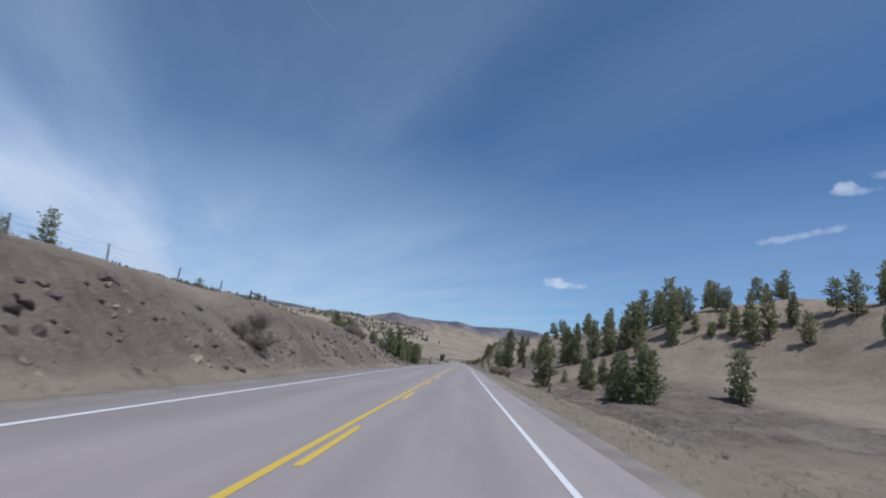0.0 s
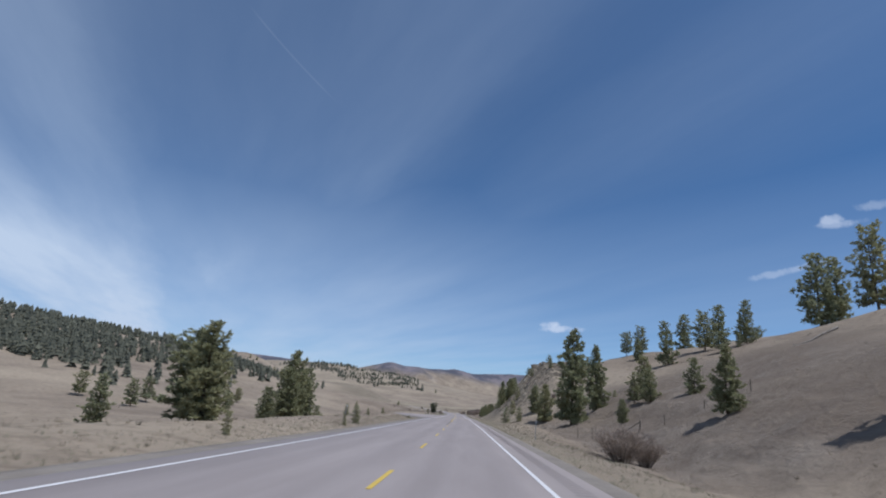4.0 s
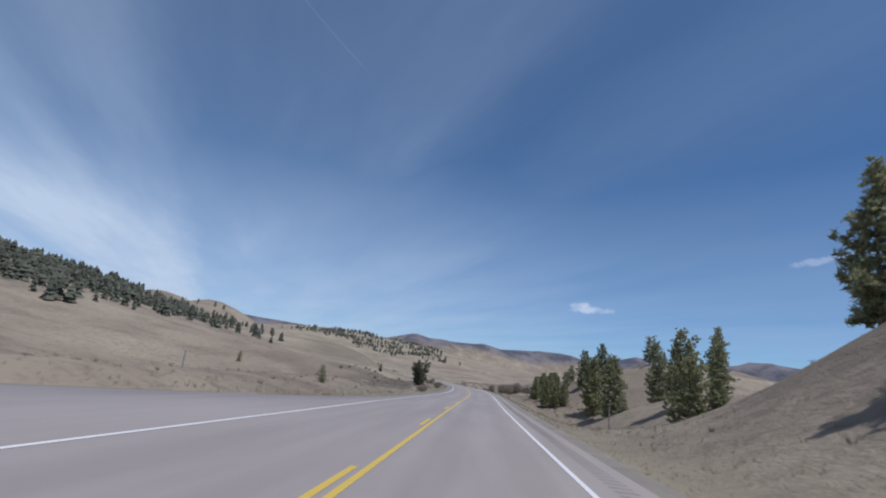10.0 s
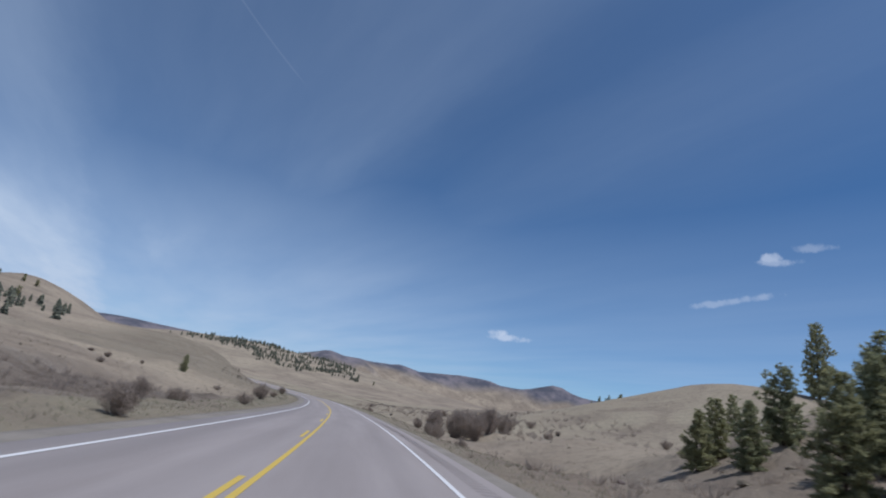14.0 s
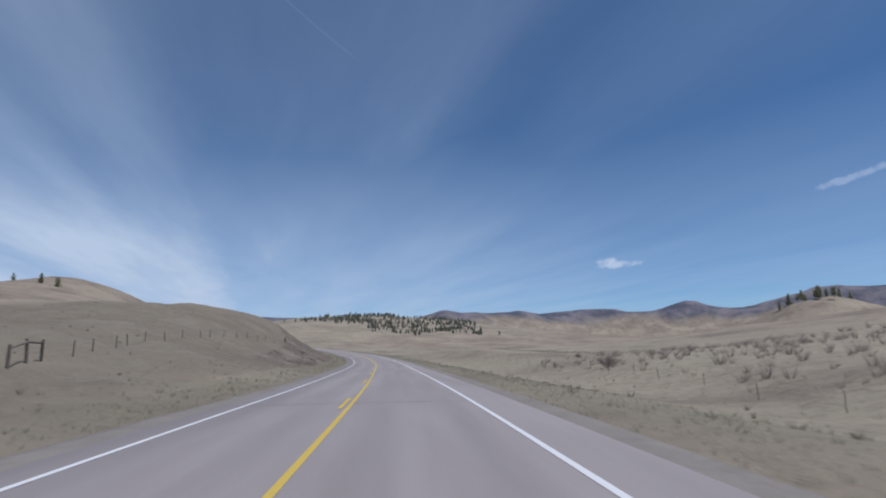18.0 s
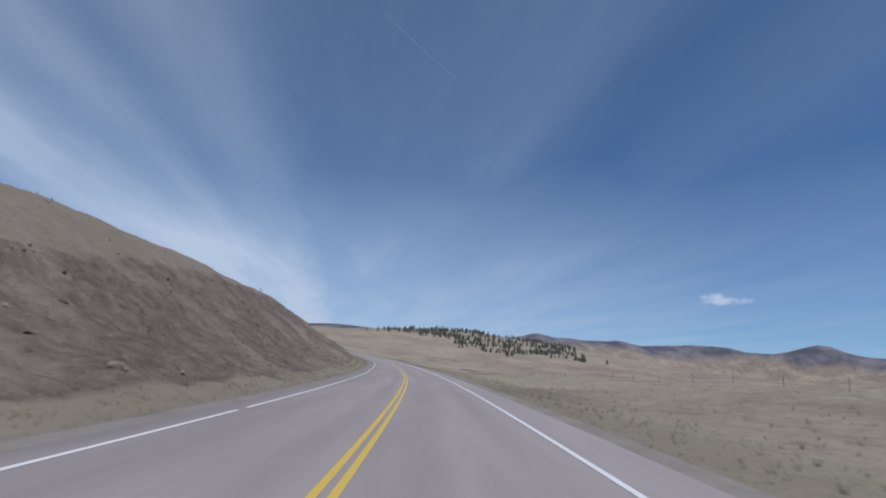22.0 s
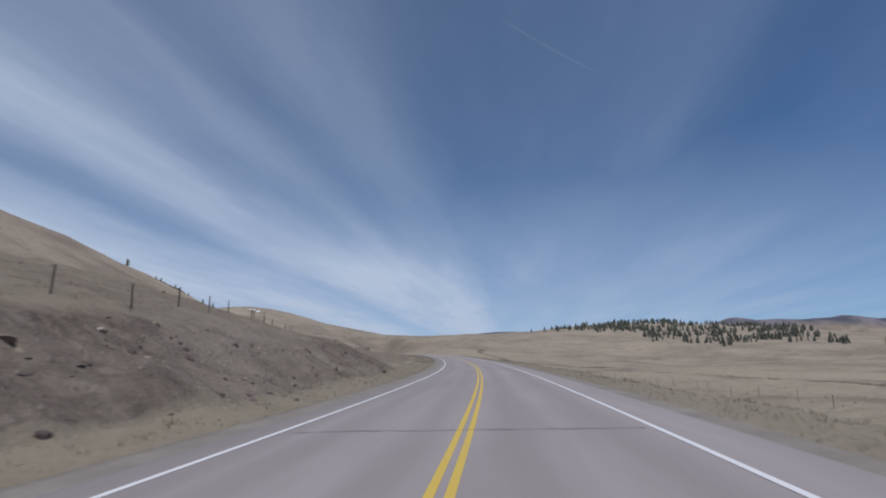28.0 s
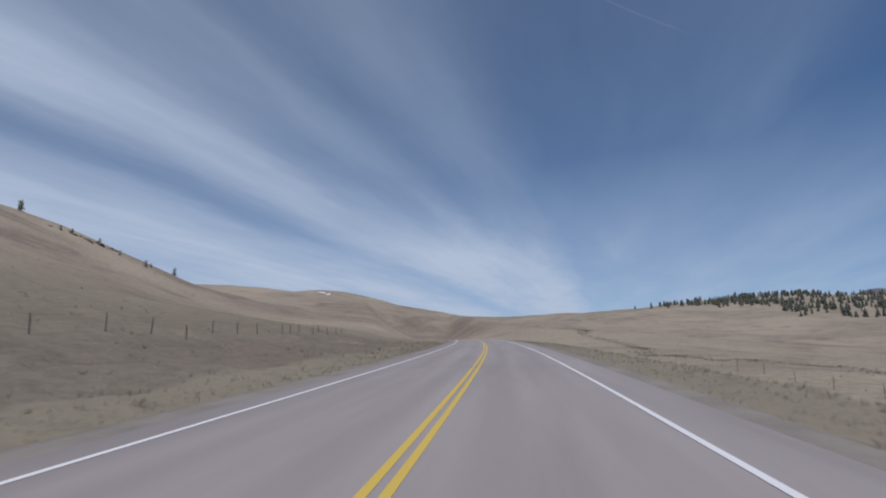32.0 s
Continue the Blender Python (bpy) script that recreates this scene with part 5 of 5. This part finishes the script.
# ---------------------------------------------------------------- fallen timber
def fallen_log(x, y, turn, length, seed):
    rng = random.Random(seed)
    log = new("fallen_log")
    n = 6
    pts, a = [], radians(turn)
    for i in range(n):
        f = (i / (n - 1) - 0.5) * length
        px, py = f * math.cos(a), f * math.sin(a)
        pts.append((px, py, land_z(x + px, y + py) - land_z(x, y) + 0.16 + rng.uniform(-0.03, 0.06)))
    trunk = part("trunk", *tube(pts, [0.19, 0.18, 0.165, 0.14, 0.11, 0.06], 7), M_DEADLOG, log)
    for i in range(1, n):
        for k in range(2):
            b = rng.uniform(0.2, 2.9)
            d = Vector((-math.sin(a) * math.cos(b), math.cos(a) * math.cos(b), math.sin(b))) * rng.uniform(0.4, 1.2)
            part("branch", *tube([pts[i], tuple(Vector(pts[i]) + d * 0.6), tuple(Vector(pts[i]) + d + Vector((0, 0, 0.1)))], [0.035, 0.022, 0.008], 4), M_DEADLOG, log)
    log.matrix_basis = pose(x, y, land_z(x, y))
    tagged(log, "bleached fallen pine trunk lying on the slope", "log", "fallen timber")


for i, (s, u, turn, length) in enumerate(((112, 34, 10, 7), (114, 36.5, -8, 6), (128, 38, 20, 6), (160, 50, 150, 6), (168, 57, 30, 7), (176, 64, 165, 6), (190, 66, 15, 8), (203, 70, 40, 6), (215, 60, 170, 7), (150, 62, 12, 6), (140, 70, 160, 7))):
    x, y, _ = on_road(s, u)
    fallen_log(float(x), float(y), turn, length, 400 + i)


def dead_pine(x, y, tall, seed):
    """A grey standing snag with bare branches."""
    rng = random.Random(seed)
    snag = new("dead_pine")
    part("trunk", *tube([(0, 0, -0.2), (0.03, 0, tall * 0.4), (0.0, 0.05, tall * 0.8), (0.04, 0.05, tall)], [0.12, 0.09, 0.05, 0.015], 7), M_DEADLOG, snag)
    for k in range(30):
        f = rng.uniform(0.12, 0.96)
        a, r = rng.uniform(0, 6.283), tall * 0.26 * (1.05 - f) * rng.uniform(0.6, 1.2)
        d = Vector((math.cos(a) * r, math.sin(a) * r, r * rng.uniform(-0.1, 0.35)))
        root = Vector((0.02, 0.02, tall * f))
        part("branch", *tube([root, root + d * 0.6, root + d], [0.022, 0.014, 0.005], 4), M_DEADLOG, snag)
    snag.matrix_basis = pose(x, y, land_z(x, y))
    tagged(snag, "grey dead pine with bare branches in the draw", "tree")


dead_pine(26.4, 372.9, 4.8, 480)


# ---------------------------------------------------------------- bare shrubs
def make_shrub(seed, stems, wide, twig_mat, name="willow_shrub"):
    """A leafless shrub one metre tall: a fan of stems that fork into a haze of twigs."""
    rng = random.Random(seed)
    shrub = new(name)
    wood, twigs = ([], []), ([], [])
    for k in range(stems):
        a, r = rng.uniform(0, 6.283), wide * rng.random() ** 0.6
        top = Vector((r * math.cos(a), r * math.sin(a), rng.uniform(0.6, 0.95) * (1 - 0.35 * (r / wide) ** 2)))
        foot = Vector((0.18 * top.x, 0.18 * top.y, -0.05))
        knee = foot.lerp(top, 0.5) + Vector((rng.gauss(0, 0.03), rng.gauss(0, 0.03), 0.06))
        add(wood, tube([foot, knee, top], [0.009, 0.006, 0.003], 3))
        for j in range(16):
            f = rng.uniform(0.25, 1.0)
            p = foot.lerp(knee, f * 2) if f < 0.5 else knee.lerp(top, f * 2 - 1)
            add(twigs, blades(rng, p, (top - foot).normalized(), 4, 0.19, 0.0055))
    part("stem_clump", *wood, M_STEM, shrub)
    part("twig_crown", *twigs, twig_mat, shrub)
    return shrub


SHRUB_KINDS = [make_shrub(501, 54, 0.55, M_TWIG), make_shrub(502, 48, 0.75, M_TWIG), make_shrub(503, 58, 0.65, M_TWIG)]
SHRUBS_ROADSIDE = [(12.5, 119.8, 2.0), (13.2, 122, 1.9), (18.5, 163.0, 2.9), (20.6, 164.2, 2.4), (16.4, 494, 1.5),
                   (18.6, 492.0, 1.2), (16.6, 504.5, 1.4), (15.6, 509.6, 1.2), (6.1, 583, 0.9), (7.7, 579.7, 1.5), (8, 577.7, 0.9)]
SHRUBS_DITCH = [tuple(float(v) for v in on_road(577.0, -7.4)[:2]) + (1.8,), (2.2, 461.3, 1.3), (0, 487.6, 1.0), (-0.4, 498.3, 0.9), (-5.4, 540.5, 1.2), (-1.1, 509.8, 0.9), (-6.4, 531.6, 1.0), (-11.7, 574.1, 1.5), (3.5, 395.4, 1.1), (3.4, 391.2, 1.0), (3.4, 431.1, 1.4),
                (2.9, 444.6, 1.3), (-3.2, 508.7, 1.9), (-1.0, 470.4, 1.2), (-2.5, 480.1, 1.3), (-6.2, 520.2, 1.4)]
rng = random.Random(510)
for places, where in ((SHRUBS_ROADSIDE, "the grassy roadside slope"), (SHRUBS_DITCH, "the roadside ditch")):
    for x, y, tall in places:
        if abs(near_road(np.array([x]), np.array([y]))[1][0]) < 6.4:
            continue
        k = tall * 10.5
        plant(rng.choice(SHRUB_KINDS), x, y, k, "leafless purplish-brown willow shrub in " + where, "bare shrubs along the road", rng, rng.uniform(0.85, 1.15), "shrub")
for count, s0, s1, u0, u1, low, high, where in ((11, 395, 560, -40, -15, 0.6, 1.2, "the ditch below the hill"), (16, 500, 640, 20, 56, 0.7, 1.8, "the creek bed"), (5, 590, 680, 34, 64, 0.8, 1.4, "the creek bed"), (12, 235, 330, 12, 24, 0.5, 1.2, "the steep slope")):
    for _ in range(count):
        x, y, _z = on_road(rng.uniform(s0, s1), rng.uniform(u0, u1))
        plant(rng.choice(SHRUB_KINDS), float(x), float(y), rng.uniform(low, high) * 10.0, "leafless brown shrub in " + where, "bare shrubs along the road", rng, rng.uniform(0.9, 1.4), "shrub")


for k in range(15):
    s_here = rng.uniform(518, 546)
    x, y, _z = on_road(s_here, rng.uniform(0.0, 7.0) + 13.5 + (s_here - 518) * 0.6)
    plant(rng.choice(SHRUB_KINDS), float(x), float(y), rng.uniform(30, 48), "tall leafless willow in the thicket by the creek", "willow thicket", rng, rng.uniform(0.6, 0.85), "shrub")
for x, y, tall in ((-8.1, 29.6, 1.1), (-8.7, 31.0, 1.3), (-9.0, 28.9, 1.0), (-9.0, 62.5, 1.3), (-9.3, 65.5, 1.5), (-9.6, 68.5, 1.4), (-9.2, 71.5, 1.1)):
    plant(rng.choice(SHRUB_KINDS), x, y, tall * 10.0, "dense brown shrub clinging to the roadside cut", "bare shrubs along the road", rng, 1.3, "shrub")


# ---------------------------------------------------------------- grass and sage
def tufts(name, label, category, mat, seed, count, place, low, high, per, wide, splay=0.5):
    """Countless small plants in one mesh; place(rng, n) gives s and u."""
    rng = np.random.RandomState(seed)
    s, u = place(rng, count)
    x, y, _ = on_road(s, u)
    z = land(x, y)
    tall = rng.uniform(low, high, count)
    n = count * per
    i = np.repeat(np.arange(count), per)
    a = rng.uniform(0, 2 * np.pi, n)
    h = tall[i] * rng.uniform(0.6, 1.15, n)
    out = h * splay * rng.uniform(0.1, 1.0, n)
    bx, by = x[i] + np.cos(a) * h * 0.2, y[i] + np.sin(a) * h * 0.2
    b = rng.uniform(0, 2 * np.pi, n)
    w = wide * h * rng.uniform(0.6, 1.3, n)
    verts = np.zeros((n, 3, 3))
    verts[:, 0] = np.stack([bx - np.cos(b) * w, by - np.sin(b) * w, z[i] - 0.04], 1)
    verts[:, 1] = np.stack([bx + np.cos(b) * w, by + np.sin(b) * w, z[i] - 0.04], 1)
    verts[:, 2] = np.stack([bx + np.cos(a) * out, by + np.sin(a) * out, z[i] + h], 1)
    me = bpy.data.meshes.new(name)
    me.vertices.add(n * 3)
    me.vertices.foreach_set("co", verts.ravel())
    me.loops.add(n * 3)
    me.loops.foreach_set("vertex_index", np.arange(n * 3))
    me.polygons.add(n)
    me.polygons.foreach_set("loop_start", np.arange(0, n * 3, 3))
    me.update(calc_edges=True)
    me.materials.append(mat)
    return tagged(new(name, me), label, category, kind="stuff")


def band(side, s0, s1, near, far, bias=1.6):
    def place(rng, n):
        s = rng.uniform(s0, s1, n)
        edge = (LANE_RIGHT + 1.5) if side > 0 else left_line(s) + 1.2 + turnout(s)
        return s, side * (edge + near + (far - near) * rng.uniform(0, 1, n) ** bias)
    return place


tufts("verge_grass", "pale yellow-green grass along the road's edge", "grass", M_GREEN_TUFT, 601, 42000, band(1, -15, 1130, 0.7, 7.5, 1.1), 0.05, 0.15, 4, 0.09, 1.3)
tufts("verge_grass", "dry straw-coloured grass along the road's edge", "grass", M_GREEN_TUFT, 602, 34000, band(-1, -15, 1130, 0.3, 4.5, 1.2), 0.05, 0.16, 4, 0.09, 1.2)
tufts("slope_grass", "dry bunch grass on the open slopes", "grass", M_TUFT, 603, 12000, band(1, -15, 1130, 3.0, 40.0, 1.8), 0.1, 0.26, 6, 0.07, 0.9)
tufts("slope_grass", "dry bunch grass on the open slopes", "grass", M_TUFT, 604, 12000, band(-1, -15, 1130, 2.5, 40.0, 1.8), 0.1, 0.26, 6, 0.07, 0.9)
tufts("sagebrush", "low grey-brown sagebrush dotted over the slopes", "sagebrush", M_SAGE, 605, 1100, band(1, -15, 720, 4.0, 75.0, 1.3), 0.12, 0.28, 18, 0.07, 1.2)
tufts("sagebrush", "low grey-brown sagebrush dotted over the slopes", "sagebrush", M_SAGE, 606, 2800, band(-1, -15, 1130, 4.0, 80.0, 1.1), 0.12, 0.26, 18, 0.07, 1.2)
tufts("brush_thicket", "dense dark brown brush along the ditch", "brush", M_TWIG, 607, 600, lambda rng, n: (rng.uniform(392, 500, n), -19 - 7 * rng.normal(0, 0.5, n) - 3 * np.sin(np.linspace(0, 9, n))), 0.25, 0.7, 44, 0.018, 0.9)
tufts("brush_thicket", "dense brown willow brush along the creek", "brush", M_TWIG, 608, 900, lambda rng, n: (rng.uniform(520, 665, n), 48 + 24 * rng.uniform(-1, 1, n)), 0.3, 1.1, 44, 0.016, 0.9)
tufts("brush_thicket", "dark low brush at the foot of the knoll", "brush", M_TWIG, 610, 260, lambda rng, n: (rng.uniform(402, 476, n), 19 + 8 * rng.normal(0, 0.6, n)), 0.25, 0.8, 40, 0.02, 1.0)
def creek_bank(rng, n):
    s = rng.uniform(690, 1250, n)
    return s, 44 + 9 * np.sin(s / 47.0) + 3.5 * np.sin(s / 13.0 + 1.0) + rng.normal(0, 1.5, n)


tufts("creek_rushes", "dark line of rushes along the field's ditch", "rushes", M_SAGE, 609, 10000, creek_bank, 0.1, 0.26, 8, 0.07, 0.9)


# ---------------------------------------------------------------- fences
def post_mesh(tall, r):
    v, f = tube([(0, 0, -0.3), (0, 0, 0.3 * tall), (0.01, 0.005, 0.7 * tall), (0.0, 0.01, tall)], [r * 1.05, r, r * 0.97, r * 0.85], 7)
    me = bpy.data.meshes.new("post")
    me.from_pydata(v, [], f)
    me.materials.append(M_POST)
    return me


THIN_POST, THICK_POST, STEEL_POST = post_mesh(1.15, 0.045), post_mesh(1.3, 0.085), post_mesh(0.95, 0.021)


def fence(places, label, braces=(), wires=4, seed=0, thin=None):
    """Wooden posts with strands of wire; a brace joins two posts by a rail near the top."""
    rng = random.Random(seed)
    run = new("wire_fence")
    spots = []
    for i, (s, u) in enumerate(places):
        x, y, _ = on_road(s, u)
        x, y = float(x), float(y)
        z = land_z(x, y)
        stout = any(i in pair for pair in braces)
        ob = new("post", THICK_POST if stout else (thin or THIN_POST))
        ob.matrix_basis = pose(x, y, z, rng.gauss(0, 2.5), rng.gauss(0, 2.5), rng.uniform(0, 360))
        ob.parent = run
        spots.append((x, y, z))
    for k in range(wires):
        h = 0.28 + 0.78 * k / (wires - 1)
        pts = []
        for (a, b) in zip(spots, spots[1:]):
            for f in (0.0, 0.5):
                pts.append((a[0] + (b[0] - a[0]) * f, a[1] + (b[1] - a[1]) * f, a[2] + (b[2] - a[2]) * f + h - 0.025 * (f > 0)))
        pts.append((spots[-1][0], spots[-1][1], spots[-1][2] + h))
        part("wire", *tube(pts, [0.0035] * len(pts), 3), M_WIRE, run)
    for i, j in braces:
        a, b = Vector(spots[i]) + Vector((0, 0, 1.1)), Vector(spots[j]) + Vector((0, 0, 1.1))
        part("brace_rail", *tube([a, a.lerp(b, 0.5), b], [0.06, 0.055, 0.06], 7), M_POST, run)
    settle(run, spots[0][0], spots[0][1])
    return tagged(run, label, "fence")


def spaced(s0, s1, gap, u, wobble, seed):
    rng = random.Random(seed)
    n = int(round((s1 - s0) / gap))
    return [(s0 + gap * i + rng.uniform(-0.4, 0.4), (u(s0 + gap * i) if callable(u) else u) + rng.gauss(0, wobble)) for i in range(n + 1)]


crest = spaced(15, 40, 6.2, -16.8, 0.2, 1) + [(46.6, -17.0), (48.7, -17.1), (50.8, -17.2), (57, -17.6), (63.5, -18.0)]
fence(crest, "wire fence on wooden posts along the crest of the cut", ((5, 6), (6, 7)), 4, 1)
fence([(596, -15.0), (603, -16.8), (607.5, -18.2), (610.0, -18.8), (612.4, -19.4)] + spaced(619, 700, 5.6, lambda s: float(np.interp(s, [619, 640, 665, 700], [-21.3, -25.2, -24.6, -20.2])), 0.15, 2) + [(710.5, -19.6), (713.0, -19.7), (715.4, -19.9), (722, -20.6), (728, -22)],
      "wire fence on weathered wooden posts along the hillside", ((2, 3), (3, 4), (20, 21), (21, 22)), 4, 2)
fence([(893, -16.8), (900.0, -14.8), (902.5, -14.7), (905, -14.8)] + spaced(911, 953, 6.0, lambda s: -15.2 - (s - 911) * 0.2, 0.2, 3), "wire fence above the low roadside cut", ((1, 2), (2, 3)), 4, 3)
fence(spaced(958, 982, 5.5, -24.6, 0.3, 4) + [(985.5, -24.0), (987.7, -23.9), (992.4, -23.4), (994.6, -23.5)] + spaced(1000, 1105, 4.8, -24.0, 0.35, 5), "long wire fence on weathered wooden posts across the pasture", ((5, 6), (7, 8)), 4, 4)
fence(spaced(600, 830, 6.5, lambda s: 25.0 - max(0, 640 - s) * 0.1 + 3.5 * float(smooth(np.float64((s - 700) / 30.0))), 0.25, 6), "wire fence on thin posts along the field", (), 4, 5, STEEL_POST)
fence(spaced(835, 1075, 5.0, 25.6, 0.25, 7), "wire fence on thin posts beside the meadow", (), 4, 6, STEEL_POST)
fence([(196, 16.6), (191.5, 17.4), (187.7, 18.2), (186, 18.8), (185.5, 19.8), (185.1, 21.1), (184.4, 23.6), (183.4, 27.5), (182.2, 32.0)], "old wire fence with braced posts in the hollow", ((3, 4), (4, 5)), 3, 7)
fence([(846, -33), (852, -33.6), (857.6, -35), (860.4, -35.2), (863.2, -35.4), (870, -36.5), (877, -38)], "wire fence on top of the high cut", ((2, 3), (3, 4)), 4, 8)


# ---------------------------------------------------------------- posts and the mile sign
def box(x0, x1, y0, y1, z0, z1, bevel=0.0):
    bm = bmesh.new()
    bmesh.ops.create_cube(bm, size=1.0, matrix=Matrix.Translation(((x0 + x1) / 2, (y0 + y1) / 2, (z0 + z1) / 2)) @ Matrix.Diagonal((x1 - x0, y1 - y0, z1 - z0, 1)))
    if bevel:
        bmesh.ops.bevel(bm, geom=bm.edges[:], offset=bevel, segments=1, affect="EDGES")
    bm.verts.index_update()
    out = ([tuple(v.co) for v in bm.verts], [tuple(v.index for v in f.verts) for f in bm.faces])
    bm.free()
    return out


def channel_post(tall, wide=0.06):
    """A steel post of U section."""
    w, d, t = wide / 2, wide * 0.55, 0.006
    prof = [(-w, 0), (w, 0), (w, d), (w - t, d), (w - t, t), (-w + t, t), (-w + t, d), (-w, d)]
    verts = [(x, y, z) for z in (-0.4, tall) for x, y in prof]
    n = len(prof)
    faces = [(i, (i + 1) % n, n + (i + 1) % n, n + i) for i in range(n)] + [tuple(range(n))[::-1], tuple(range(n, 2 * n))]
    return verts, faces


def delineator(s, u, tall, tilt, label):
    x, y, _ = on_road(s, u)
    x, y = float(x), float(y)
    ob = new("delineator_post")
    part("post", *channel_post(tall), M_STEEL, ob)
    part("reflector", *box(-0.035, 0.035, -0.012, -0.003, tall - 0.15, tall - 0.04, 0.003), M_REFLECTOR, ob, "white reflector plate")
    ob.matrix_basis = pose(x, y, land_z(x, y), 0, tilt, math.degrees(float(road_at(s)[3])))
    tagged(ob, label, "road post", "posts along the road")


for s, u, tall, tilt in ((169.6, 7.7, 1.6, 1), (671, -6.7, 1.25, 1), (681, 8.8, 1.6, 0), (337, -5.9 - 8.0, 1.1, 1)):
    delineator(s, u, tall, tilt, "thin grey steel delineator post with a white reflector")
delineator(173, -9.3, 1.55, 9, "leaning grey steel delineator post with a white reflector")


def lettering(name, text, size, mat, parent, where):
    cu = bpy.data.curves.new(name, "FONT")
    cu.body, cu.size, cu.align_x, cu.align_y, cu.extrude = text, size, "CENTER", "CENTER", 0.0015
    tmp = new(name, cu)
    bpy.context.view_layer.update()
    me = bpy.data.meshes.new_from_object(tmp)
    bpy.data.objects.remove(tmp)
    me.materials.append(mat)
    ob = new(name, me)
    ob.parent = parent
    ob.matrix_basis = where
    return ob


def mile_sign(s, u):
    x, y, zr = on_road(s, u)
    x, y = float(x), float(y)
    base = land_z(x, y)
    low, high = float(zr) + 1.8 - base, float(zr) + 2.13 - base
    sign = new("mile_sign")
    part("post", *channel_post(high - 0.02, 0.045), M_STEEL, sign)
    panel = part("panel", *box(-0.085, 0.085, -0.014, -0.004, low, high, 0.002), M_SIGN, sign, "green sheet with a white border")
    for x0, x1, z0, z1 in ((-0.08, 0.08, high - 0.012, high - 0.005), (-0.08, 0.08, low + 0.005, low + 0.012), (-0.08, -0.073, low + 0.012, high - 0.012), (0.073, 0.08, low + 0.012, high - 0.012)):
        part("border", *box(x0, x1, -0.017, -0.0135, z0, z1), M_SIGNWHITE, panel)
    lettering("word", "MILE", 0.066, M_SIGNWHITE, panel, pose(0, -0.0165, high - 0.07, 90, 0, 0))
    lettering("figure", "5", 0.2, M_SIGNWHITE, panel, pose(0, -0.0165, low + 0.115, 90, 0, 0))
    sign.matrix_basis = pose(x, y, base, 0, 2.0, math.degrees(float(road_at(s)[3])))
    tagged(sign, "small green mile sign with white lettering on a steel post", "road sign")


mile_sign(81.0, 5.1)


# ---------------------------------------------------------------- old snow on the hill
def snow_patch(x, y, long, wide, turn, seed):
    rng = random.Random(seed)
    c, n = math.cos(radians(turn)), math.sin(radians(turn))
    verts, faces, rings, sides = [], [], 4, 18
    wob = [rng.uniform(0.7, 1.2) for _ in range(sides)]
    for r in range(rings + 1):
        for k in range(sides):
            a, f = 6.283 * k / sides, r / rings * wob[k]
            px, py = long * f * math.cos(a), wide * f * math.sin(a)
            wx, wy = x + px * c - py * n, y + px * n + py * c
            verts.append((wx, wy, land_z(wx, wy) + 0.9 * (1 - (r / rings) ** 2) - 0.1 * (r == rings)))
            if r:
                i, j = (r - 1) * sides + k, (r - 1) * sides + (k + 1) % sides
                faces.append((i, j, j + sides, i + sides))
    faces.append(tuple(range(sides)))
    tagged(mesh_object("snow_patch", verts, faces, M_SNOW), "last patch of old white snow on the hill", "snow", "old snow patches")


snow_patch(-962, 1527, 7.5, 3.4, 25, 1)
snow_patch(-938, 1522, 8.5, 3.0, -60, 2)
